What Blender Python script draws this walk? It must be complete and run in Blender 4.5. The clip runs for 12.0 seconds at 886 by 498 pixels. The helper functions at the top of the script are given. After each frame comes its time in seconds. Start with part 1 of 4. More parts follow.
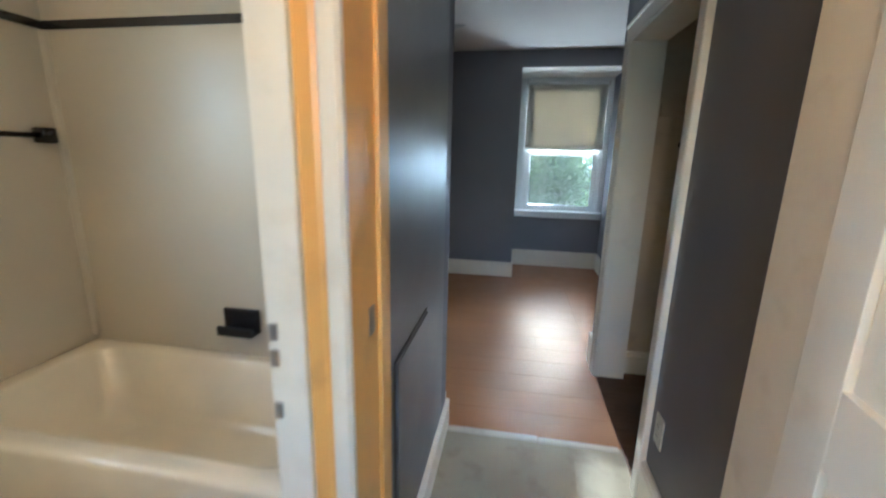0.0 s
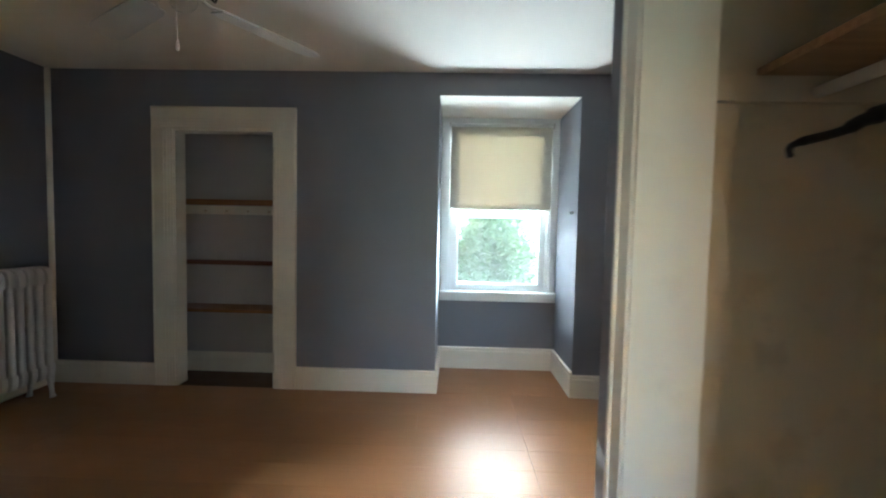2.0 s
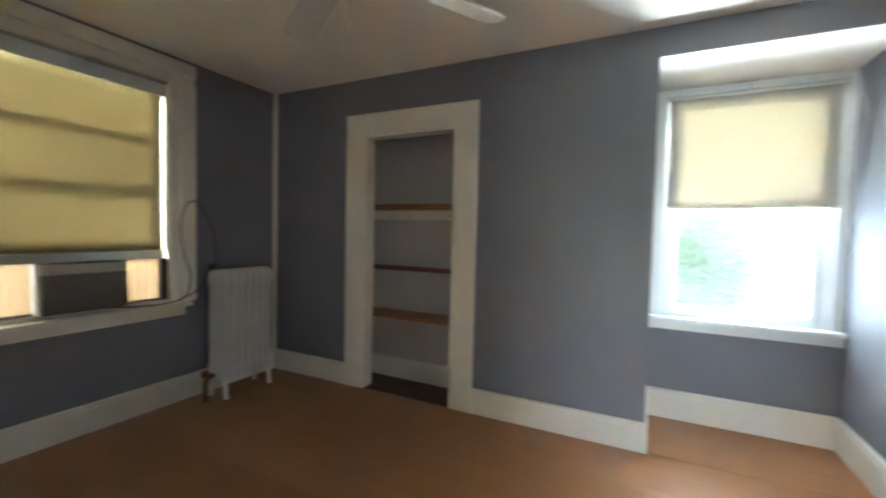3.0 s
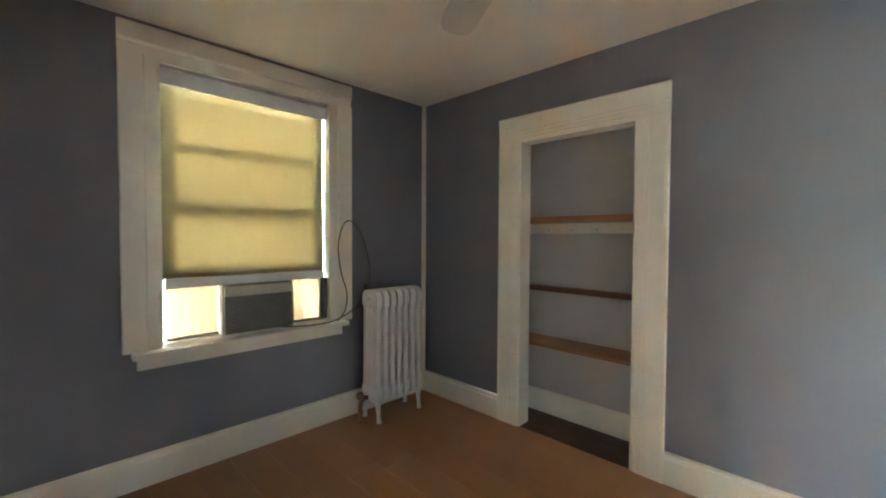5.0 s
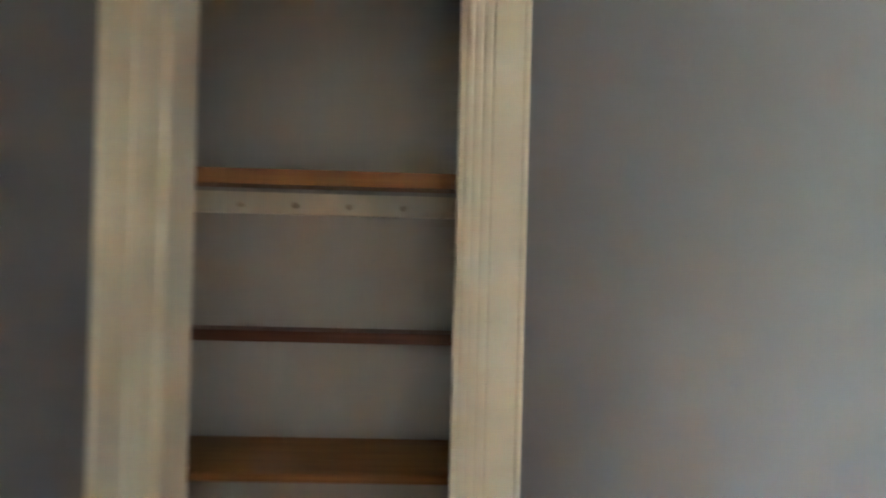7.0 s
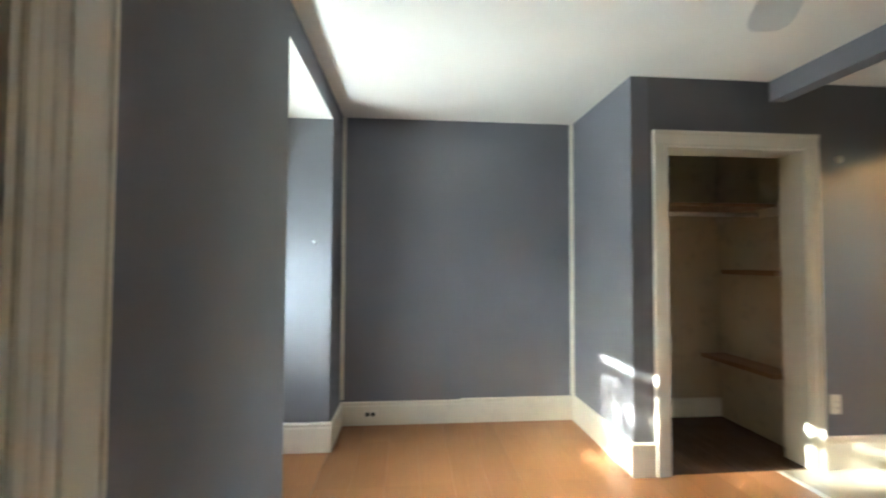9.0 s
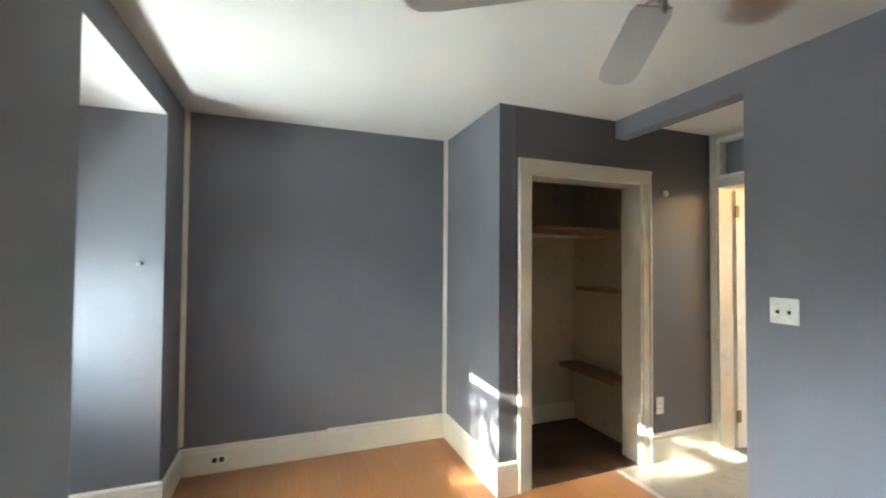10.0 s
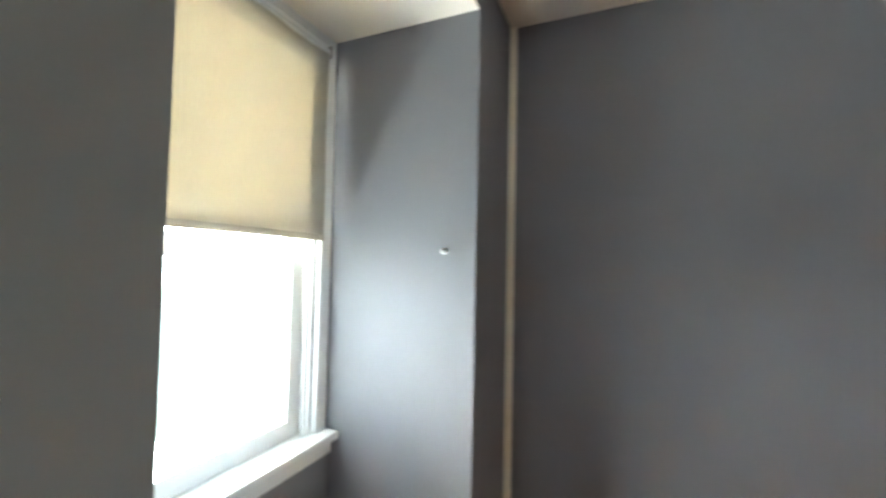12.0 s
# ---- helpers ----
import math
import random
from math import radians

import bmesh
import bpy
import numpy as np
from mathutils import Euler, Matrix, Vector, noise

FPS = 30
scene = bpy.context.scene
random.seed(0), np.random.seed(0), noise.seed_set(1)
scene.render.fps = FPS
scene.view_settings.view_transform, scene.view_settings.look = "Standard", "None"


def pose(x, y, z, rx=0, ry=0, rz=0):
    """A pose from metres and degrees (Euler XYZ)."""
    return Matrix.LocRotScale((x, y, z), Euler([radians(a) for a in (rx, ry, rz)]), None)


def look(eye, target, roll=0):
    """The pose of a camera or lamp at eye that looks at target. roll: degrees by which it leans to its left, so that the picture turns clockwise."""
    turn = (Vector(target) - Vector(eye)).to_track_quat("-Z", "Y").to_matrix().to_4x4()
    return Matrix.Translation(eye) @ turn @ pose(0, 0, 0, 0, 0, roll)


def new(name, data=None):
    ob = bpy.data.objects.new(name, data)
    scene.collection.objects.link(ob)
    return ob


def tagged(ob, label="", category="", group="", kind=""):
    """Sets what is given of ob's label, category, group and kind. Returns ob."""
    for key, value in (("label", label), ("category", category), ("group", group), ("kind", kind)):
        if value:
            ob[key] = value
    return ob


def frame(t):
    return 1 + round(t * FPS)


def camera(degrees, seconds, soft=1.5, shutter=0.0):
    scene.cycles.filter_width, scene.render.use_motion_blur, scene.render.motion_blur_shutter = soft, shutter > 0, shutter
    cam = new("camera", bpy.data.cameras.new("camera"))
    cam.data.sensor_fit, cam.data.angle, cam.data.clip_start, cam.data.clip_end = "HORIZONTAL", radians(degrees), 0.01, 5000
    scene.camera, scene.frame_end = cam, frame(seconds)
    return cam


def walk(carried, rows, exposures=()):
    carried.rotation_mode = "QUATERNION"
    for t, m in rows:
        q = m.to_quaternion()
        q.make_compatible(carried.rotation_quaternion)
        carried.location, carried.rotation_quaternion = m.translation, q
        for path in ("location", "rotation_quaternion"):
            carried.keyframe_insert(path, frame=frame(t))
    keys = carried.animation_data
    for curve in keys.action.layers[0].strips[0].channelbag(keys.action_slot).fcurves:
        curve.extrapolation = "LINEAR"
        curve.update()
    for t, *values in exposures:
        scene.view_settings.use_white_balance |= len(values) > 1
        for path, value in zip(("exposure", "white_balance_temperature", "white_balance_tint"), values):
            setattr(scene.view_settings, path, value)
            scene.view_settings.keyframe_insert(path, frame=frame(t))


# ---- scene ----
cam = camera(94.1, 12.0, soft=2.0, shutter=0.4)
PATH = [
    (0, (2.931, -4.542, 1.354), (2.604, -2.622, 0.898), 1.2),
    (0.5, (2.986, -4.274, 1.315), (2.79, -2.295, 1.103), 0.8),
    (1, (3.036, -3.892, 1.221), (2.988, -1.895, 1.116), 1.1),
    (1.5, (3.061, -3.419, 1.225), (3.09, -1.422, 1.119), 1.3),
    (2, (3.061, -3.051, 1.241), (3.007, -1.054, 1.141), 1.2),
    (2.5, (3.03, -2.754, 1.225), (2.68, -0.787, 1.13), 1.2),
    (3, (2.909, -2.576, 1.226), (2.024, -0.784, 1.143), 1.3),
    (3.5, (2.84, -2.519, 1.3), (1.513, -1.028, 1.165), 0.9),
    (5.5, (2.361, -2.126, 1.283), (0.954, -0.706, 1.235), 0.4),
    (6, (2.051, -1.802, 1.215), (0.975, -0.117, 1.184), 0.7),
    (6.5, (1.696, -1.518, 1.231), (1.139, 0.403, 1.189), 0.8),
    (7, (1.653, -1.065, 1.213), (1.689, 0.935, 1.218), 1.5),
    (7.5, (1.513, -0.751, 1.193), (2.443, 1.018, 1.266), 2.2),
    (9.5, (1.126, -0.509, 1.312), (3.045, -1.07, 1.348), 0.3),
    (10, (1.284, -0.635, 1.413), (3.155, -1.341, 1.462), 0.4),
    (10.5, (1.367, -0.692, 1.487), (3.216, -1.45, 1.572), 0.3),
    (11, (1.69, -0.651, 1.348), (3.609, -1.207, 1.437), 0.5),
    (11.5, (2.13, -0.603, 1.343), (4.128, -0.557, 1.424), 0.7),
    (12, (2.648, -0.451, 1.336), (4.481, 0.348, 1.406), 1.2),
]
EXPOSURES = [(0.0, 4.0, 5150, 4), (0.5, 4.25, 4950, 2), (1.0, 4.65, 5250, 0), (2.0, 5.05, 5500, 0), (2.5, 5.4, 5500, 1), (3.0, 5.7, 5650, 1), (3.5, 6.15, 5850, 2), (5.5, 6.45, 5700, 1), (6.5, 6.4, 5850, 1), (7.0, 6.5, 6000, 0), (7.5, 6.25, 6450, 0),
             (9.5, 5.35, 5800, 1), (10.0, 5.35, 5950, 2), (10.5, 5.35, 6450, 4), (11.5, 5.3, 6350, 3), (12.0, 5.25, 6300, 3)]
walk(cam, [(t, look(eye, target, roll)) for t, eye, target, roll in PATH], EXPOSURES)

# ---- world, sun, lamps ----
world = bpy.data.worlds.new("sky")
scene.world = world
world.use_nodes = True
sky = world.node_tree.nodes.new("ShaderNodeTexSky")
sky.sky_type, sky.sun_disc = "NISHITA", False
sky.sun_elevation, sky.sun_rotation = radians(18), radians(-2.6)
sky.dust_density, sky.air_density = 2.5, 1.0
background = world.node_tree.nodes["Background"]
background.inputs["Strength"].default_value = 0.15
world.node_tree.links.new(sky.outputs["Color"], background.inputs["Color"])

sun_data = bpy.data.lights.new("sun", "SUN")
sun_data.energy, sun_data.angle, sun_data.color = 2.0, radians(0.6), (1.0, 0.93, 0.82)
sun = new("sun", sun_data)
sun.matrix_world = look((0, 0, 0), (0.045, -1.0, -0.326))


def lamp_light(x, y, z, watts, colour, radius):
    data = bpy.data.lights.new("bulb_light", "POINT")
    data.energy, data.color, data.shadow_soft_size = watts, colour, radius
    ob = new("bulb_light", data)
    ob.location = (x, y, z)
    return ob


lamp_light(2.98, -4.75, 2.14, 0.76, (1.0, 0.50, 0.17), 0.05)
lamp_light(1.55, -4.45, 2.14, 0.045, (1.0, 0.66, 0.36), 0.05)


def area_lamp(name, m, width, height, watts, colour, spread=180):
    """An area lamp that adds light in place of the sky's."""
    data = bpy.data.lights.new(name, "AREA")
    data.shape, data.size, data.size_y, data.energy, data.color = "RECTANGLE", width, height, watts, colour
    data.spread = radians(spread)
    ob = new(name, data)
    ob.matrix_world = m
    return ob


area_lamp("west_window_sky", look((-2.6, -1.50, 2.1), (0.0, -1.36, 1.4)), 1.5, 1.5, 115.0, (0.94, 0.98, 1.0))
# Added fill lamp, hidden below the niche sill and aimed up at the ceiling.
area_lamp("niche_ceiling_fill", look((3.45, 0.98, 0.60), (2.7, -2.5, 2.3)), 0.78, 0.24, 0.9, (0.95, 0.98, 1.0), 120)
# Fill lamp added outdoors to brighten the south wall through the niche window.
area_lamp("north_east_fill", look((5.5, 4.7, 2.1), (3.0, -1.4, 1.0)), 1.6, 1.6, 40.0, (0.93, 0.97, 1.0))
# Lamp added at an unseen bathroom opening, aimed to brighten the passage wall.
area_lamp("bathroom_opening_fill", look((0.72, -4.14, 1.55), (3.5, -3.42, 1.05)), 0.5, 0.85, 0.33, (0.90, 0.94, 1.0), 110)
# Weak fill lamp added at an unseen opening in the hall's end wall.
area_lamp("hall_opening_fill", look((3.0, -5.75, 1.5), (3.0, -4.0, 1.3)), 0.7, 1.0, 0.06, (0.92, 0.96, 1.0))


# ---- materials ----
def material(name):
    m = bpy.data.materials.new(name)
    m.use_nodes = True
    return m, m.node_tree.nodes, m.node_tree.links, m.node_tree.nodes["Principled BSDF"]


def noise_node(nodes, links, scale, detail=3.0, stretch=None, coord="Object"):
    tc = nodes.new("ShaderNodeTexCoord")
    n = nodes.new("ShaderNodeTexNoise")
    n.inputs["Scale"].default_value, n.inputs["Detail"].default_value = scale, detail
    if stretch:
        mp = nodes.new("ShaderNodeMapping")
        mp.inputs["Scale"].default_value = stretch
        links.new(tc.outputs[coord], mp.inputs["Vector"])
        links.new(mp.outputs["Vector"], n.inputs["Vector"])
    else:
        links.new(tc.outputs[coord], n.inputs["Vector"])
    return n


def ramp(nodes, links, source, stops):
    r = nodes.new("ShaderNodeValToRGB")
    while len(r.color_ramp.elements) < len(stops):
        r.color_ramp.elements.new(0.5)
    for e, (p, c) in zip(r.color_ramp.elements, stops):
        e.position, e.color = p, (*c, 1.0) if len(c) == 3 else c
    links.new(source, r.inputs["Fac"])
    return r


def mix(nodes, links, fac, a, b, mode="MIX"):
    m = nodes.new("ShaderNodeMix")
    m.data_type, m.blend_type = "RGBA", mode
    for socket, value in ((m.inputs[0], fac), (m.inputs[6], a), (m.inputs[7], b)):
        if hasattr(value, "links"):
            links.new(value, socket)
        elif isinstance(value, (int, float)):
            socket.default_value = value
        else:
            socket.default_value = (*value, 1.0)
    return m.outputs[2]


def scaled(c, k):
    return tuple(min(1.0, v * k) for v in c)


def painted(name, colour, rough=0.5, spread=0.06, grain=220.0, relief=0.12, wear=None, wear_amount=0.0, gloss=0.5):
    """Roller paint: faint blotches, fine orange-peel relief, optional scuffs of another colour."""
    m, nodes, links, bsdf = material(name)
    big = noise_node(nodes, links, 1.7, 4.0)
    out = ramp(nodes, links, big.outputs["Fac"], [(0.3, scaled(colour, 1 - spread)), (0.7, scaled(colour, 1 + spread))]).outputs["Color"]
    if wear:
        scuff = noise_node(nodes, links, 9.0, 8.0)
        mask = ramp(nodes, links, scuff.outputs["Fac"], [(0.60 - wear_amount * 0.1, (0, 0, 0)), (0.74, (wear_amount,) * 3)])
        out = mix(nodes, links, mask.outputs["Color"], out, wear)
    links.new(out, bsdf.inputs["Base Color"])
    fine = noise_node(nodes, links, grain, 2.0)
    rmap = ramp(nodes, links, noise_node(nodes, links, 3.0, 3.0).outputs["Fac"], [(0.3, (rough * 0.9,) * 3), (0.7, (min(1, rough * 1.1),) * 3)])
    links.new(rmap.outputs["Color"], bsdf.inputs["Roughness"])
    bump = nodes.new("ShaderNodeBump")
    bump.inputs["Strength"].default_value, bump.inputs["Distance"].default_value = relief, 0.002
    links.new(fine.outputs["Fac"], bump.inputs["Height"])
    links.new(bump.outputs["Normal"], bsdf.inputs["Normal"])
    bsdf.inputs["Specular IOR Level"].default_value = gloss
    return m


def wooden(name, dark, light, rough=0.4, along="x", scale=1.0, per_piece=0.0):
    m, nodes, links, bsdf = material(name)
    stretch = {"x": (0.8, 24, 24), "y": (24, 0.8, 24), "z": (24, 24, 0.8)}[along]
    g = noise_node(nodes, links, 3.0 * scale, 8.0, stretch)
    out = ramp(nodes, links, g.outputs["Fac"], [(0.30, dark), (0.70, light)]).outputs["Color"]
    blotch = noise_node(nodes, links, 1.3, 3.0)
    shade = ramp(nodes, links, blotch.outputs["Fac"], [(0.3, (0.86,) * 3), (0.7, (1.0,) * 3)])
    out = mix(nodes, links, 1.0, out, shade.outputs["Color"], "MULTIPLY")
    if per_piece:
        info = nodes.new("ShaderNodeObjectInfo")
        v = ramp(nodes, links, info.outputs["Random"], [(0.0, (1 - per_piece,) * 3), (1.0, (1.0,) * 3)])
        out = mix(nodes, links, 1.0, out, v.outputs["Color"], "MULTIPLY")
    links.new(out, bsdf.inputs["Base Color"])
    r = ramp(nodes, links, noise_node(nodes, links, 5.0, 5.0).outputs["Fac"], [(0.3, (rough * 0.85,) * 3), (0.75, (rough * 1.2,) * 3)])
    links.new(r.outputs["Color"], bsdf.inputs["Roughness"])
    bump = nodes.new("ShaderNodeBump")
    bump.inputs["Strength"].default_value, bump.inputs["Distance"].default_value = 0.08, 0.001
    links.new(g.outputs["Fac"], bump.inputs["Height"])
    links.new(bump.outputs["Normal"], bsdf.inputs["Normal"])
    return m


def simple(name, colour, rough=0.5, metal=0.0, spread=0.08, scale=30.0):
    m, nodes, links, bsdf = material(name)
    n = noise_node(nodes, links, scale, 4.0)
    c = ramp(nodes, links, n.outputs["Fac"], [(0.3, scaled(colour, 1 - spread)), (0.7, scaled(colour, 1 + spread))])
    links.new(c.outputs["Color"], bsdf.inputs["Base Color"])
    bsdf.inputs["Roughness"].default_value, bsdf.inputs["Metallic"].default_value = rough, metal
    return m


def cloth_shade(name, colour, through_light, share=0.55):
    """Roller shade fabric: diffuse cloth that lets light through."""
    m, nodes, links, bsdf = material(name)
    out = nodes["Material Output"]
    weave = noise_node(nodes, links, 400.0, 2.0, (1.0, 1.0, 0.15))
    c = ramp(nodes, links, weave.outputs["Fac"], [(0.3, scaled(colour, 0.94)), (0.7, colour)])
    links.new(c.outputs["Color"], bsdf.inputs["Base Color"])
    bsdf.inputs["Roughness"].default_value = 0.8
    tr = nodes.new("ShaderNodeBsdfTranslucent")
    tr.inputs["Color"].default_value = (*through_light, 1.0)
    ms = nodes.new("ShaderNodeMixShader")
    ms.inputs["Fac"].default_value = share
    links.new(bsdf.outputs["BSDF"], ms.inputs[1])
    links.new(tr.outputs["BSDF"], ms.inputs[2])
    links.new(ms.outputs["Shader"], out.inputs["Surface"])
    return m


def glass(name, tint=(0.97, 0.99, 0.98)):
    m, nodes, links, bsdf = material(name)
    bsdf.inputs["Base Color"].default_value = (*tint, 1.0)
    bsdf.inputs["Transmission Weight"].default_value = 1.0
    bsdf.inputs["Roughness"].default_value = 0.0
    bsdf.inputs["IOR"].default_value = 1.45
    return m


WALL = painted("slate_wall_paint", (0.220, 0.222, 0.242), 0.72, 0.05, gloss=0.2)
# Same slate paint, glossier; the passage's shade is put into its darker base.
WALL_GLOSS_SHADED = painted("slate_gloss_shaded", (0.105, 0.107, 0.116), 0.32, 0.05)
# Slate paint with a sheen, base darkened to stand for shade by the closet.
WALL_SHEEN_SHADED = painted("slate_sheen_shaded", (0.150, 0.147, 0.157), 0.42, 0.05, gloss=0.5)
CLOSET_GREY = painted("closet_grey_paint", (0.50, 0.48, 0.455), 0.88, 0.05, gloss=0.2)
CLOSET_CREAM = painted("closet_cream_paint", (0.60, 0.52, 0.39), 0.6, 0.08, wear=(0.36, 0.31, 0.24), wear_amount=0.5)
CEILING = painted("ceiling_paint", (0.86, 0.82, 0.74), 0.85, 0.03, 150.0, 0.2)
TRIM = painted("cream_trim_paint", (0.82, 0.78, 0.67), 0.32, 0.04, 90.0, 0.10, wear=(0.50, 0.45, 0.36), wear_amount=0.15)
WINDOW_WHITE = painted("white_window_paint", (0.78, 0.80, 0.80), 0.3, 0.03, 120.0, 0.05)
RADIATOR = painted("radiator_enamel", (0.81, 0.80, 0.76), 0.35, 0.03, 60.0, 0.10, wear=(0.66, 0.64, 0.59), wear_amount=0.05)
LAMINATE = wooden("laminate_floor", (0.388, 0.178, 0.070), (0.432, 0.206, 0.086), 0.34, "x", 1.6, 0.13)
LAMINATE.node_tree.nodes["Principled BSDF"].inputs["Specular IOR Level"].default_value = 0.35
SUBFLOOR = simple("floor_joint", (0.25, 0.115, 0.045), 0.7)
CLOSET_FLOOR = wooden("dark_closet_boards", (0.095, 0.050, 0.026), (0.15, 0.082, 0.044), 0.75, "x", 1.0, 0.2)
SHELF_OAK = wooden("shelf_pine", (0.24, 0.098, 0.030), (0.38, 0.180, 0.060), 0.45, "x")
SHELF_RED = wooden("shelf_red_brown", (0.13, 0.045, 0.025), (0.20, 0.075, 0.04), 0.4, "x")
SHELF_DARK = wooden("closet_shelf_brown", (0.26, 0.145, 0.072), (0.42, 0.25, 0.13), 0.5, "x")
VINYL = painted("sheet_vinyl", (0.36, 0.33, 0.25), 0.32, 0.14, 60.0, 0.08, wear=(0.24, 0.21, 0.15), wear_amount=0.7)
STRIP = painted("threshold_strip", (0.62, 0.60, 0.54), 0.35, 0.12, 90.0, 0.2, wear=(0.3, 0.27, 0.22), wear_amount=0.5)
TILE = painted("cream_wall_panel", (0.52, 0.475, 0.385), 0.34, 0.04, 40.0, 0.05)
TUB = simple("tub_enamel", (0.70, 0.64, 0.52), 0.15, 0.0, 0.05, 4.0)
BLACK_TILE = simple("black_ceramic", (0.015, 0.014, 0.015), 0.2)
DOOR_PAINT = painted("door_paint", (0.68, 0.63, 0.53), 0.35, 0.05, 70.0, 0.12, wear=(0.45, 0.37, 0.26), wear_amount=0.3)
# Ochre base colour for the west jamb, its stop and the cove.
OCHRE = painted("ochre_door_colour", (0.70, 0.39, 0.11), 0.35, 0.06, 70.0, 0.12, wear=(0.45, 0.25, 0.08), wear_amount=0.4)
SHADE_N = cloth_shade("beige_shade_cloth", (0.82, 0.80, 0.73), (0.200, 0.180, 0.138), 0.40)
SHADE_W = cloth_shade("yellow_shade_cloth", (0.68, 0.58, 0.33), (0.092, 0.076, 0.044))
PANEL_PEACH = cloth_shade("side_panel_plastic", (0.75, 0.66, 0.52), (0.22, 0.172, 0.120))
# Grey tint put into the glass to hold down the outdoor brightness.
PANE = glass("view_dimming_glass", (0.44, 0.46, 0.46))
_nodes, _links = PANE.node_tree.nodes, PANE.node_tree.links
_dust = _nodes.new("ShaderNodeBsdfTranslucent")
_dust.inputs["Color"].default_value = (0.9, 0.92, 0.9, 1.0)
_film = _nodes.new("ShaderNodeMixShader")
_smudge = ramp(_nodes, _links, noise_node(_nodes, _links, 4.0, 5.0).outputs["Fac"], [(0.3, (0.005,) * 3), (0.75, (0.011,) * 3)])
_links.new(_smudge.outputs["Color"], _film.inputs["Fac"])
_links.new(_nodes["Principled BSDF"].outputs["BSDF"], _film.inputs[1])
_links.new(_dust.outputs["BSDF"], _film.inputs[2])
_links.new(_film.outputs["Shader"], _nodes["Material Output"].inputs["Surface"])
FAN_WHITE = simple("fan_white", (0.62, 0.61, 0.56), 0.4, 0.0, 0.04, 8.0)
FAN_METAL = simple("fan_metal", (0.66, 0.64, 0.60), 0.3, 0.6)
FAN_GLASS = glass("fan_glass", (0.95, 0.95, 0.93))
PLATE = simple("ivory_plate", (0.72, 0.70, 0.60), 0.35)
DARK = simple("dark_plastic", (0.02, 0.02, 0.02), 0.4)
CORD = simple("grey_cord", (0.075, 0.07, 0.07), 0.5)
AC_BODY = simple("ac_plastic", (0.30, 0.26, 0.21), 0.5)
AC_STRIP = simple("ac_control_strip", (0.62, 0.56, 0.45), 0.4)
AC_GRILLE = simple("ac_grille", (0.20, 0.18, 0.145), 0.55)
BRASS = simple("aged_brass", (0.20, 0.13, 0.06), 0.4, 0.8)
STEEL = simple("worn_steel", (0.42, 0.40, 0.38), 0.35, 0.9)
WHITE_ROD = simple("white_rod", (0.70, 0.68, 0.64), 0.35)
GRASS = simple("dry_grass_ground", (0.22, 0.22, 0.14), 0.9, 0.0, 0.35, 1.5)
BARK = simple("bark", (0.11, 0.08, 0.06), 0.9, 0.0, 0.3, 14.0)
LEAF = simple("leaf", (0.10, 0.14, 0.06), 0.55, 0.0, 0.35, 3.0)
_m, _nodes, _links, _bsdf = LEAF, LEAF.node_tree.nodes, LEAF.node_tree.links, LEAF.node_tree.nodes["Principled BSDF"]
_tr = _nodes.new("ShaderNodeBsdfTranslucent")
_tr.inputs["Color"].default_value = (0.46, 0.58, 0.30, 1.0)
_mx = _nodes.new("ShaderNodeMixShader")
_mx.inputs["Fac"].default_value = 0.5
_links.new(_bsdf.outputs["BSDF"], _mx.inputs[1])
_links.new(_tr.outputs["BSDF"], _mx.inputs[2])
_links.new(_mx.outputs["Shader"], _nodes["Material Output"].inputs["Surface"])
# Emission in place of bright hazy sky, stronger towards the top.
HAZE_GLOW, _n, _l, _b = material("haze_glow")
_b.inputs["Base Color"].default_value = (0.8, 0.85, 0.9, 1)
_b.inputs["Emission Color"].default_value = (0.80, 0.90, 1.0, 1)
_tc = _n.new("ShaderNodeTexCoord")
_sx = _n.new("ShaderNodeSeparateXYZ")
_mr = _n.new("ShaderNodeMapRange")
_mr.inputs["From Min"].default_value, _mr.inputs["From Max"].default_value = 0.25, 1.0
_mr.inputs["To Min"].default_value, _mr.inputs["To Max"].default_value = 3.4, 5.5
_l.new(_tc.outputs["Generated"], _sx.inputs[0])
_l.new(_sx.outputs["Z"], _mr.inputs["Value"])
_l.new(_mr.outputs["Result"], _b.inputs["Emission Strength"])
LAMP_GLOW, _n, _l, _b = material("lamp_glass")
_b.inputs["Base Color"].default_value = (0.9, 0.85, 0.75, 1)
_b.inputs["Emission Color"].default_value = (1.0, 0.66, 0.34, 1)
_b.inputs["Emission Strength"].default_value = 3.0


# ---- mesh helpers ----
def box(bm, x0, y0, z0, x1, y1, z1):
    vs = [bm.verts.new((x, y, z)) for x in (x0, x1) for y in (y0, y1) for z in (z0, z1)]
    for f in ((0, 1, 3, 2), (4, 6, 7, 5), (0, 4, 5, 1), (2, 3, 7, 6), (0, 2, 6, 4), (1, 5, 7, 3)):
        bm.faces.new([vs[i] for i in f])
    return vs


def boxes(*specs, bevel=0.0):
    bm = bmesh.new()
    for s in specs:
        box(bm, *s)
    return soften(bm, bevel)


def soften(bm, bevel, segments=2):
    bmesh.ops.recalc_face_normals(bm, faces=bm.faces)
    if bevel:
        bmesh.ops.bevel(bm, geom=list(bm.edges), offset=bevel, segments=segments, profile=0.7, affect="EDGES", clamp_overlap=True)
    return bm


